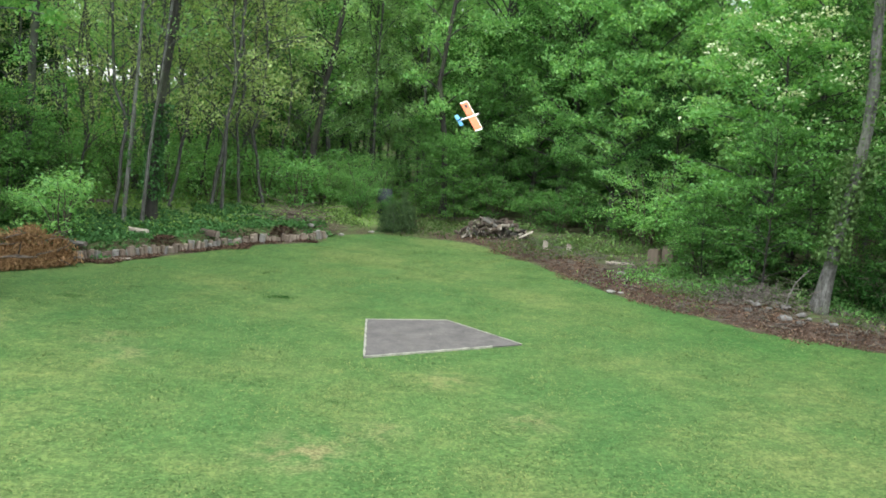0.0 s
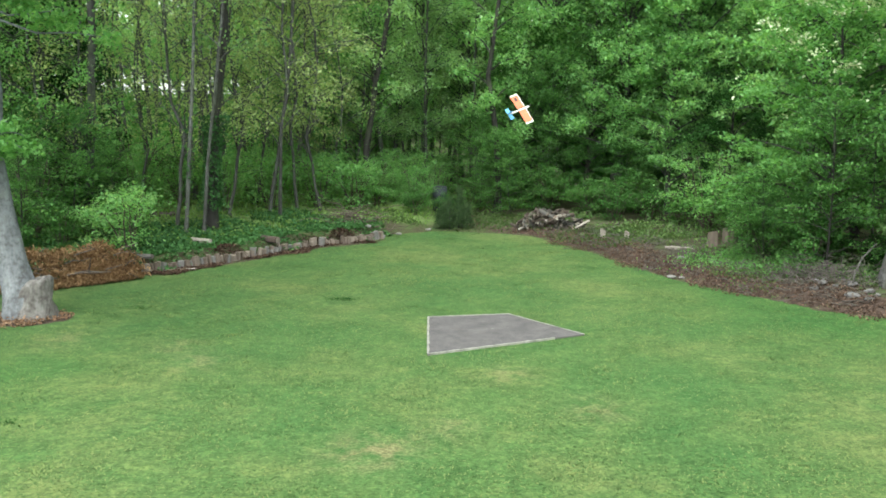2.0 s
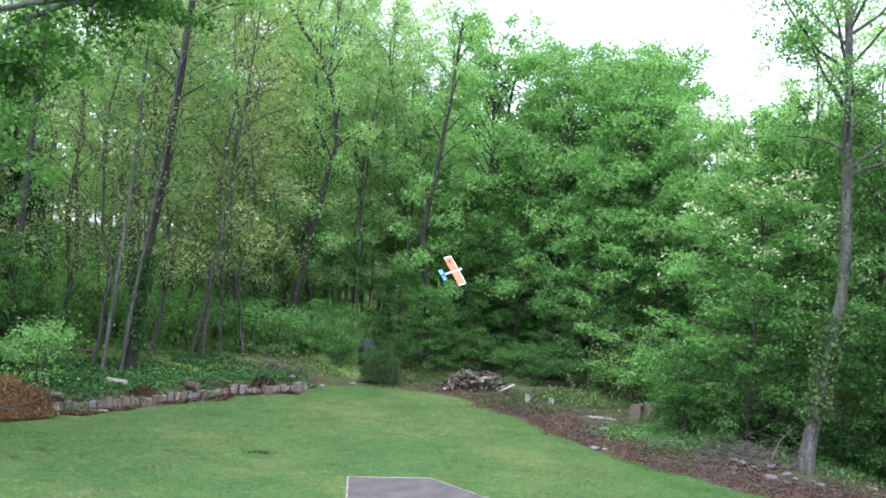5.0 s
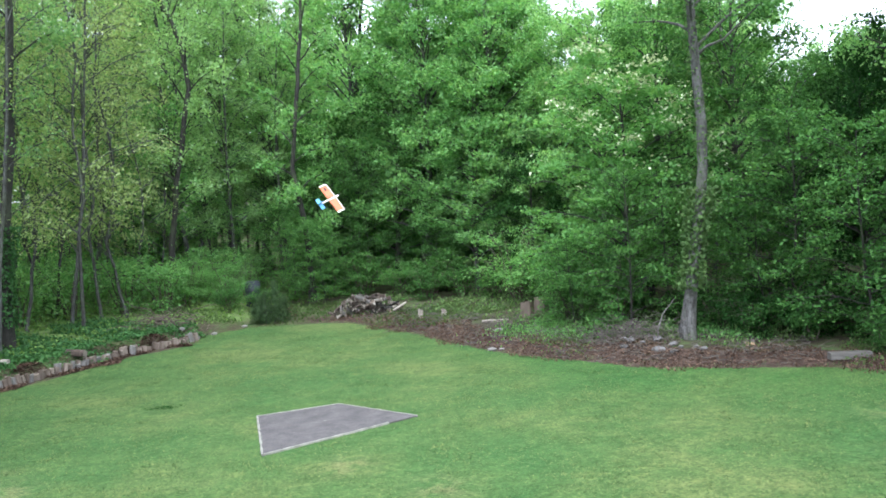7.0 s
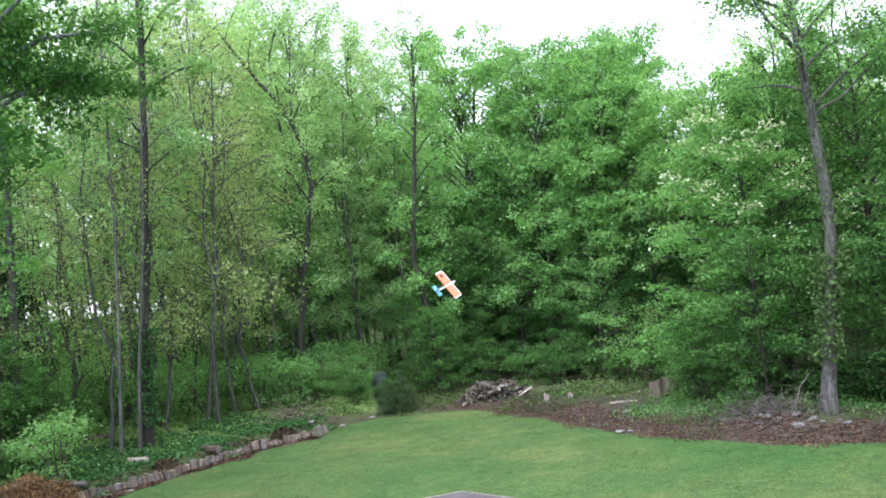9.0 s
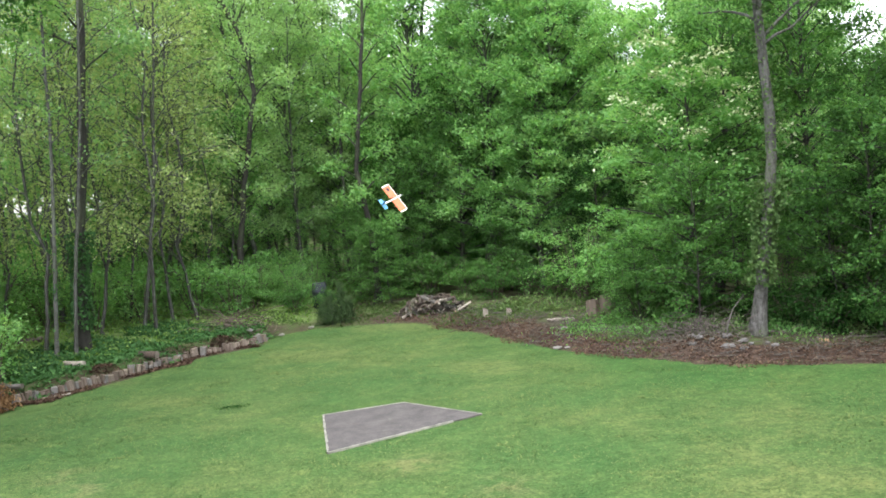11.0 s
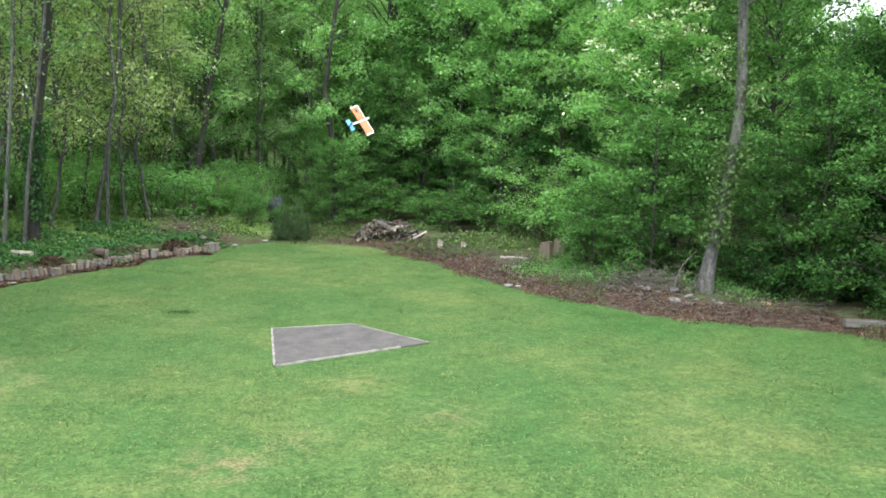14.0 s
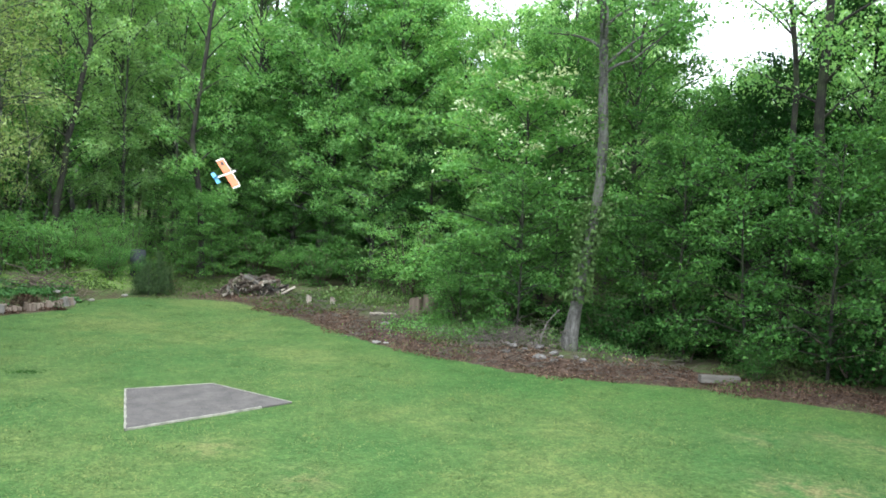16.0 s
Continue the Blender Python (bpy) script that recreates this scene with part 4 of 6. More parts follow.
bare_pole = thing("tree", base(-9.3, 24.2), "thin grey bare stem of a young woodland tree", "tree", "woodland trees")
_t = Tubes()
_t.add([(0, 0, -0.2), (0.06, 0.02, 1.5), (-0.06, 0.05, 3.2), (0.12, -0.05, 5.2), (0.02, 0.06, 7.4), (0.2, 0.05, 9.5)], [0.036, 0.032, 0.029, 0.025, 0.018, 0.007], sides=6)
_t.link("trunk", BARK_MID, bare_pole)
_t = Tubes()
_b = np.random.default_rng(77)
for _z in (2.6, 3.3, 4.2, 4.7, 5.1, 5.8, 6.6, 7.3, 8.0):
    _a, _l = _b.uniform(0, 6.28), _b.uniform(0.5, 1.2)
    _e = (0.05 + _l * math.cos(_a), 0.03 + _l * math.sin(_a), _z + _l * 0.9)
    _t.add(curve_points((0.05, 0.03, _z), _e, 0.05, _b, 5, 0.16), [0.014, 0.011, 0.009, 0.006, 0.003], sides=4, cap=False)
    for _k in range(3):
        _t.add(curve_points(_e, np.array(_e) + _b.normal(0, 0.3, 3) + (0, 0, 0.2), 0.0, _b, 3, 0.2), [0.005, 0.004, 0.002], sides=3, cap=False)
_t.link("limb", BARK_BROWN, bare_pole)
scatter(bare_pole, [bearing(_q.uniform(-34, -5), _q.uniform(28, 40)) for _ in range(18)], 18, 0.75, 1.15)

# understorey shrubs
def shrub_parts(seed, h, spread, leaves, leaf, stems=9, clump=0.34):
    rng = np.random.default_rng(seed)
    wood, ends = Tubes(), []
    for i in range(stems):
        az = i * 2.4 + rng.uniform(-0.4, 0.4)
        tip = np.array([math.cos(az) * spread * rng.uniform(0.3, 1), math.sin(az) * spread * rng.uniform(0.3, 1), h * rng.uniform(0.55, 1)])
        stem = curve_points((0.08 * math.cos(az), 0.08 * math.sin(az), -0.05), tip, 0.12 * h, rng, 6, 0.12)
        wood.add(stem, np.linspace(0.02, 0.005, 6), sides=4, cap=False)
        for k in range(5):
            g = rng.uniform(0.08, 1)
            s = np.array([np.interp(g, np.linspace(0, 1, 6), stem[:, j]) for j in range(3)])
            e = s + rng.normal(0, 0.3, 3) * spread * (1, 1, 0.5)
            e[2] = max(e[2], 0.06)
            wood.add(curve_points(s, e, 0.02, rng, 3), [0.007, 0.005, 0.003], sides=3, cap=False)
            ends += [e, (s + e) / 2]
    ends = np.array(ends)
    w = rng.integers(0, len(ends), leaves)
    ball = rng.normal(0, 0.55, (leaves, 3)) * clump * (1, 1, 0.5)
    c = ends[w] + ball
    c[:, 2] = np.maximum(c[:, 2], 0.03)
    return wood, leaf_quads(c, leaf, rng, 28, corners=3), rng


shrub_a = plant("shrub", base(-8.9, 22.6), "leafy green understorey shrub", "shrub", shrub_parts(81, 2.2, 1.1, 4200, 0.07, 11, 0.28), TWIG, LEAF_FRESH, "understorey shrubs")
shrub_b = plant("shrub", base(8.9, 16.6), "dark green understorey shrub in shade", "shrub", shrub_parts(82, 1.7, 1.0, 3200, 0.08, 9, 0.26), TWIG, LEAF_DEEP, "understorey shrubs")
shrub_c = plant("shrub", base(-7.2, 17.9), "bright young sapling shrub beside the brush pile", "shrub", shrub_parts(83, 1.5, 0.9, 2400, 0.072, 8), TWIG, LEAF_SPRING, "understorey shrubs")
scatter(shrub_a, [(5.0, 22.6), (-10.4, 20.2), (-9.6, 18.8), (-12, 22),
                  (-12.8, 21)], 12, 0.75, 1.2)
scatter(shrub_a, [(-1.9, 27.5), (-3.4, 27), (-2.9, 26.3), (-0.2, 26.6)], 40, 0.4, 0.7)
scatter(shrub_a, [bearing(a, d) for a, d in ((-16.4, 26.6), (-15, 25.4), (-13.8, 27.2), (-12.4, 25.8), (-11.2, 27.4), (-10, 26), (-8.6, 27), (-7.4, 25.6), (-6.2, 26.8), (-5, 25.8), (-18.2, 27.4), (-20.4, 26.6), (-9.2, 28.4), (-12.8, 28.6), (-6.8, 28.6))], 35, 0.32, 0.62)
scatter(shrub_b, [(5.3, 18.7), (6.3, 21.6), (6.1, 18.2), (5.6, 20.9), (6.6, 19.4), 
                  (-9.2, 20.4), (-12.6, 17.6), (-13.6, 16.4), (-12.9, 17.2), (-14.6, 15.9), (-15.6, 17.2), (-12.2, 16.0), (-13.2, 15.2), (-14.6, 16.8), (-9, 26)], 13, 0.7, 1.15)
shrub_d = plant("shrub", base(10.6, 13.2), "evergreen shrub, shade put into its dark leaves, hanging over the lawn's edge", "shrub", shrub_parts(84, 1.25, 1.1, 3000, 0.09, 12, 0.24), TWIG, LEAF_DARK, "evergreen shrubs")
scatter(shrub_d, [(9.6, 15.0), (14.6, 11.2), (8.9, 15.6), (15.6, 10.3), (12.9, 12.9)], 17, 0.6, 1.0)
young_maple = plant("sapling", base(10.1, 13.3), "young maple with flat layers of leaves over dark shade", "sapling",
                    tree_parts(56, straight(4.0, 0.3, 0.15, 4.0), 0.032, 30, 0.06, 1.45, 6000, 0.075, climb=0.1, profile=0.3, twigs=5, clump=0.38, sides=5, flare=1.1, corners=3, flat=0.32, tilt=34), BARK_DARK, LEAF_DEEP, "understorey saplings")
scatter(young_maple, [(11.2, 12.7), (12.6, 11.7), (13.9, 10.8), (9.3, 14.4), (11.6, 13.4), (8.5, 15.9), (10.2, 14.8)], 26, 0.6, 1.05)
scatter(young_maple, [(-10.0, 19.6), (-9.0, 19.2), (-12.0, 20.4), (-10.8, 20.8)], 28, 0.5, 0.8)
scatter(young_maple, [(7.6, 17.0), (8.3, 16.2), (7.2, 18.2), (8.9, 17.4), (6.0, 17.2), (5.2, 18.3)], 32, 0.45, 0.75)
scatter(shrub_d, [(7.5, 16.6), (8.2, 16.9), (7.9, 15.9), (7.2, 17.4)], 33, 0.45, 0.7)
scatter(young_maple, [(-8.0, 19.6), (-9.4, 18.0), (-12.2, 16.7), (-13.2, 16.4), (-9.0, 21.0)], 36, 0.4, 0.62)
scatter(shrub_b, [(-8.6, 18.0), (-9.2, 17.3), (-11.6, 16.1), (-12.2, 15.4)], 37, 0.35, 0.6)
scatter(young_maple, [(-0.15, 25.3), (0.35, 25.45), (-0.5, 26.2)], 47, 0.5, 0.68)
scatter(young_maple, [(0.5, 27.0), (-0.7, 27.6), (1.5, 26.7), (2.5, 26.2), (0.0, 28.2), (3.4, 25.6)], 41, 0.4, 0.72)
scatter(shrub_b, [(9.2, 14.2), (8.6, 15.2), (9.0, 13.6)], 19, 0.35, 0.5)
scatter(shrub_b, [(-2.2, 24.8), (-3.2, 25.8), (-1.4, 25.4)], 42, 0.35, 0.55)
scatter(shrub_b, [(3.3, 25.4), (2.4, 25.4), (3.9, 24.4), (4.6, 23.6), (1.4, 26.2), (3.0, 24.4), (0.6, 26.6)], 23, 0.5, 0.8)
scatter(shrub_c, [(-8.3, 18.6), (5.2, 19.2)], 14, 0.6, 1.0)
scatter(shrub_c, [bearing(a, d) for a, d in ((-22, 27), (-20.6, 29.5), (-19, 25.5), (-17.6, 29), (-16, 31), (-14.4, 28), (-13, 31.5), (-11.4, 29.6), (-10, 32), (-8.2, 29.4), (-6.6, 31), (-5.2, 28), (-3.6, 30), (-18.4, 32.5), (-23.4, 30), (-12, 34.5), (-13.8, 24.8), (-10.8, 25.4), (-8.6, 24.8), (-16.6, 24.4))], 43, 0.7, 1.2)

sapling = plant("sapling", base(-4.2, 26.6), "slim young tree leafy from the ground up", "sapling",
                tree_parts(74, straight(5.2, 0.5, 0.2, 0.7), 0.04, 26, 0.14, 1.5, 4200, 0.072, climb=0.45, profile=0.35, twigs=5, clump=0.33, sides=4, flare=1.1, corners=3, flat=0.5, tilt=36), BARK_BROWN, LEAF_FRESH, "understorey saplings")
sapling_tall = plant("sapling", base(-2.2, 28.6), "tall slim young tree with yellow-green leaves", "sapling",
                     tree_parts(75, straight(8.2, -0.5, 0.3, 2.1), 0.06, 20, 0.24, 1.7, 5600, 0.075, climb=0.55, profile=0.4, twigs=6, clump=0.36, sides=5, flare=1.1, corners=3, flat=0.6, tilt=40), BARK_BROWN, LEAF_YOUNG, "understorey saplings")
scatter(sapling, [bearing(_q.uniform(-15, 3), _q.uniform(28, 36)) for _ in range(12)] + [bearing(_q.uniform(-38, -24), _q.uniform(20, 30)) for _ in range(9)]
        + [bearing(_q.uniform(20, 42), _q.uniform(22, 30)) for _ in range(4)], 15, 0.75, 1.2)
scatter(sapling, [bearing(a, d) for a, d in ((-13.6, 29), (-12, 31), (-10.6, 28.5), (-9.2, 31), (-7.8, 29.4), (-6.4, 32), (-5, 29), (-3.8, 31), (-14.4, 33))], 27, 0.45, 0.8)
scatter(sapling, [(0.6, 28.0), (2.0, 28.6), (1.2, 27.4)], 24, 0.5, 0.85)
scatter(sapling_tall, [bearing(_q.uniform(-16, 2), _q.uniform(29, 40)) for _ in range(14)] + [bearing(_q.uniform(-46, -22), _q.uniform(24, 36)) for _ in range(8)], 16, 0.8, 1.2, tall=9.4)

# far woods behind all that
def far_woods():
    rng = np.random.default_rng(90)
    n = 78000
    az = rng.uniform(-10, 62, n)
    d = rng.uniform(43, 56, n)
    top = 48 * np.tan(np.radians(np.interp(az, *zip(*SKYLINE)) - 4.0)) + 1.0 + 0.9 * np.sin(az * 1.3) + 0.5 * np.sin(az * 4.1)
    z = top * rng.uniform(0, 1, n) ** 0.8
    x, y = d * np.sin(np.radians(az)), d * np.cos(np.radians(az))
    lump = rng.normal(0, 0.4, (n, 3))
    c = np.stack([x, y, z + ground_height(x, y)], -1) + lump
    m = 80000
    a2 = rng.uniform(-64, -10, m)
    d2 = rng.uniform(46, 60, m)
    z2 = rng.uniform(0, 1, m) ** 1.5 * 10
    gap = (a2 > -23.5) & (a2 < -14.5) & (z2 > 0.2) & (z2 < 2.6 + 0.7 * np.sin(a2 * 5))
    z2 = np.where(gap & (rng.uniform(0, 1, m) > 0.26), z2 + 2.6, z2)
    x2, y2 = d2 * np.sin(np.radians(a2)), d2 * np.cos(np.radians(a2))
    c2 = np.stack([x2, y2, z2 + ground_height(x2, y2)], -1)
    a4, d4 = rng.uniform(1, 62, 34000), rng.uniform(30, 37, 34000)
    x4, y4 = d4 * np.sin(np.radians(a4)), d4 * np.cos(np.radians(a4))
    c4 = np.stack([x4, y4, ground_height(x4, y4) + rng.uniform(0, 1, 34000) ** 1.3 * 5], -1)
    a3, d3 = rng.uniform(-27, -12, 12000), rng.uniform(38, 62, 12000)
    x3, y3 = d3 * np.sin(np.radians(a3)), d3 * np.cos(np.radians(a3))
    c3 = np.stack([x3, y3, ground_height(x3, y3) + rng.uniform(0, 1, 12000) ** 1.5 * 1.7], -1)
    ob = quad_arrays("far_woods", leaf_quads(np.concatenate([c, c4]), 0.4, rng, 45, corners=3), LEAF_SPRING, per=3)
    tagged(ob, "distant mass of green woodland foliage", "woods", kind="stuff")
    ob = quad_arrays("far_woods", leaf_quads(c2, 0.34, rng, 45, corners=3), LEAF_FRESH, per=3)
    tagged(ob, "distant pale green foliage of thin woodland", "woods", kind="stuff")
    # Deeper leaf green here stands in for shade far back in the wood.
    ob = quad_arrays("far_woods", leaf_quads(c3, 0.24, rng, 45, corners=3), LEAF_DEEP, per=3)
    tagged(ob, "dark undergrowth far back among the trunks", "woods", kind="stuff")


far_woods()


# ---- low growth and litter ----
def scatter_on_lawn(n, rng, lo=5.2, hi=24.0, az=46):
    """Even places on the lawn within the yard, thinned away from the house."""
    d = np.sqrt(rng.uniform(lo**2, hi**2, n))
    a = np.radians(rng.uniform(-az, az, n))
    x, y = d * np.sin(a), d * np.cos(a)
    return x, y


SLAB = [(-0.778, 11.867), (-0.945, 13.935), (0.275, 14.211), (1.336, 13.035)]


def in_slab(x, y, grow=0.0):
    inside = np.ones(x.shape, bool)
    cx, cy = -0.02, 13.3
    pts = [(cx + (a - cx) * (1 + grow), cy + (b - cy) * (1 + grow)) for a, b in SLAB]
    for (ax, ay), (bx, by) in zip(pts, pts[1:] + pts[:1]):
        inside &= (bx - ax) * (y - ay) - (by - ay) * (x - ax) < 0
    return inside


def grass():
    rng = np.random.default_rng(101)
    x, y = scatter_on_lawn(680000, rng, 5.4)
    tuft = np.sin(x * 3.1 + 2 * np.sin(y * 1.7)) * np.sin(y * 2.7 + np.sin(x * 2.3)) + 0.5 * np.sin(x * 7.7 + y * 3.3) * np.sin(y * 8.9 - x * 2.1)
    bare = sum(np.exp(-((x - a) ** 2 + (y - b) ** 2 * 0.6) / r**2) for a, b, r in BARE)
    keep = (beyond_lawn(x, y) < 0.08 + 0.3 * np.abs(np.sin(x * 3.7) * np.sin(y * 4.3))) & ~in_slab(x, y, -0.02) & (rng.uniform(0, 1, len(x)) < 0.62 + 0.3 * tuft - 0.6 * bare)
    keep &= np.hypot(x + 6.95, (y - 13.5) * 1.3) > 0.8
    x, y, tuft = x[keep], y[keep], tuft[keep]
    n = len(x)
    z = ground_height(x, y)
    h = 0.011 * (1 + 0.35 * tuft) * rng.uniform(0.6, 1.5, n)
    w = 0.0055 * rng.uniform(0.7, 1.5, n)
    a = rng.uniform(0, 2 * np.pi, n)
    lean = np.stack([-np.sin(a), np.cos(a)], -1) * (0.028 * rng.uniform(0.7, 1.4, n))[:, None]
    v = np.empty((n, 3, 3))
    v[:, 0] = np.stack([x - w * np.cos(a), y - w * np.sin(a), z + 0.002], -1)
    v[:, 1] = np.stack([x + w * np.cos(a), y + w * np.sin(a), z + 0.002], -1)
    v[:, 2] = np.stack([x + lean[:, 0], y + lean[:, 1], z + h], -1)
    tagged(quad_arrays("grass", v, GRASS, per=3), "short mown grass blades over the lawn", "grass", kind="stuff")


grass()


def leaves_on_ground(name, n, place, size, material, label, category, seed, tilt=30, lift=0.06):
    rng = np.random.default_rng(seed)
    x, y = place(rng, n)
    z = ground_height(x, y) + np.abs(rng.normal(0, lift, len(x))) + 0.01
    ob = quad_arrays(name, leaf_quads(np.stack([x, y, z], -1), size, rng, tilt), material)
    return tagged(ob, label, category, kind="stuff")


def along_edge(rng, n, first, last, near, far):
    """Places outside the lawn's border, between two of its corners, from near to far beyond it."""
    pts = LAWN[first : last + 1]
    seg = np.r_[0, np.cumsum(np.hypot(*np.diff(pts, axis=0).T))]
    s = rng.uniform(0, seg[-1], n)
    x, y = np.interp(s, seg, pts[:, 0]), np.interp(s, seg, pts[:, 1])
    e = 0.02
    tx, ty = np.interp(s + e, seg, pts[:, 0]) - x, np.interp(s + e, seg, pts[:, 1]) - y
    k = np.hypot(tx, ty) + 1e-9
    out = near + (far - near) * rng.uniform(0, 1, n) ** 0.8 + 0.18 * np.sin(s * 2.3) + 0.1 * np.sin(s * 6.1)
    return x - ty / k * out, y + tx / k * out


def weed_places(rng, n):
    x, y = along_edge(rng, n * 2, 14, 25, 0.25, 2.9)
    keep = np.sin(x * 2.1 + 1.3 * np.sin(y * 1.9)) * np.sin(y * 2.6 + x) > 0.05
    keep &= ~((x > 4.9) & (x < 8.2) & (beyond_lawn(x, y) < 1.1)) & ~((x < 3.7) & (beyond_lawn(x, y) < 1.3))
    return x[keep], y[keep]


leaves_on_ground("ground_ivy", 36000, lambda r, n: along_edge(r, n, 6, 12, 0.06, 3.4), 0.06, LEAF_IVY, "dark green ivy over the ground behind the edging", "ivy", 111, 30, 0.05)
leaves_on_ground("undergrowth", 60000, lambda r, n: along_edge(r, n, 1, 14, 3.2, 24.0), 0.066, LEAF_FLOOR, "bright green low undergrowth on the wooded rise", "undergrowth", 112, 40, 0.12)
leaves_on_ground("undergrowth", 11000, lambda r, n: along_edge(r, n, 14, 26, 1.5, 4.5), 0.06, LEAF_VINE, "green weeds growing through the leaf litter", "undergrowth", 113, 45, 0.1)
leaves_on_ground("weeds", 7000, lambda r, n: along_edge(r, n, 12, 16, 0.15, 2.6), 0.05, WEED, "rough grass and weeds beyond the lawn's far corner", "weeds", 120, 50, 0.04)
leaves_on_ground("weeds", 13000, weed_places, 0.042, WEED, "patches of pale green weeds in the litter strip", "weeds", 118, 50, 0.05)
def fresh_places(rng, n):
    k = rng.integers(0, 6, n)
    spots = np.array([(4.2, 18.3, 0.45), (5.0, 17.7, 0.5), (4.9, 18.8, 0.35), (7.6, 16.0, 0.5), (7.0, 16.5, 0.3), (5.9, 17.6, 0.45)])[k]
    return spots[:, 0] + rng.normal(0, 1, n) * spots[:, 2], spots[:, 1] + rng.normal(0, 1, n) * spots[:, 2] * 0.7


leaves_on_ground("weeds", 4600, fresh_places, 0.045, LEAF_FRESH, "fresh green weeds sprouting behind the litter strip", "weeds", 124, 55, 0.08)
leaves_on_ground("leaf_litter", 30000, lambda r, n: along_edge(r, n, 14, 26, -0.1, 1.1), 0.032, LEAF_LITTER, "brown fallen leaves and bark in a strip beside the lawn", "leaf litter", 114, 25, 0.025)
leaves_on_ground("leaf_litter", 7000, lambda r, n: along_edge(r, n, 6, 11, -0.24, 0.12), 0.045, LEAF_LITTER, "brown leaf litter along the foot of the edging", "leaf litter", 115, 25, 0.02)


def tuft_places(rng, n):
    spots = np.array([(-2.52, 15.14), (-2.4, 15.12), (-5.6, 14.3), (-4.9, 9.0)])
    k = rng.integers(0, len(spots), n)
    return spots[k, 0] + rng.normal(0, 0.12, n), spots[k, 1] + rng.normal(0, 0.07, n)


leaves_on_ground("weed_tufts", 420, tuft_places, 0.022, LEAF_DARK, "small dark weed tufts in the lawn", "weeds", 119, 25, 0.008)


def ring_places(rng, n):
    a, d = rng.uniform(0, 6.283, n), np.sqrt(rng.uniform(0.05, 1.0, n)) * 0.77
    return -7.16 + d * np.cos(a) * (1 + 0.2 * np.sin(3 * a)), 13.4 + d * np.sin(a) * 0.75


leaves_on_ground("mulch", 1500, ring_places, 0.04, MULCH, "reddish-brown mulch round the foot of the tree", "mulch", 116, 25, 0.03)


def chip_places(rng, n):
    k = rng.uniform(0, 1, n)
    upper, lower = k < 0.6, k > 0.72
    x = np.where(upper, -7.08 + rng.normal(0, 0.07, n), np.where(lower, -6.88 + rng.normal(0, 0.075, n), -7.03 + rng.normal(0, 0.04, n)))
    y = np.where(upper, 11.75 + rng.normal(0, 0.1, n) + (x + 7.02) * 0.5, np.where(lower, 10.85 + rng.normal(0, 0.1, n) + (x + 6.93) * 1.2, rng.uniform(10.95, 11.6, n)))
    return x, y


leaves_on_ground("wood_chips", 3600, chip_places, 0.024, CHIPS, "pale orange sawdust and chips spilled on the grass", "wood chips", 117, 20, 0.015)


def sticks(name, count, place, length, radius, material, label, category, seed, lift=0.05, steep=0.25):
    rng = np.random.default_rng(seed)
    x, y = place(rng, count)
    t = Tubes()
    z = ground_height(x, y)
    for i in range(count):
        a, e, s = rng.uniform(0, 6.283), rng.normal(0, steep), length * rng.uniform(0.4, 1.3)
        p = np.array([x[i], y[i], z[i] + abs(rng.normal(0, lift)) + radius])
        d = np.array([math.cos(a) * math.cos(e), math.sin(a) * math.cos(e), abs(math.sin(e))]) * s
        t.add(curve_points(p, p + d, 0.0, rng, 4, 0.15), np.linspace(radius, radius * 0.4, 4) * rng.uniform(0.6, 1.4), sides=4, cap=False)
    return tagged(t.link(name, material), label, category, kind="stuff")


sticks("twigs", 1100, lambda r, n: along_edge(r, n, 15, 22, 0.05, 1.9), 0.26, 0.007, TWIG_GREY, "fallen twigs and cut branches in the leaf litter", "twigs", 121)
sticks("twigs", 520, lambda r, n: (r.normal(5.6, 0.45, n), r.normal(16.4, 0.4, n)), 0.24, 0.006, TWIG_GREY, "heap of grey cut twigs by the ivy-clad tree", "twigs", 122, 0.13, 0.3)
sticks("twigs", 90, lambda r, n: (r.normal(-3.4, 0.5, n), r.normal(22.3, 0.4, n)), 0.7, 0.012, TWIG, "grey twig heap beyond the end of the edging", "twigs", 123, 0.12)


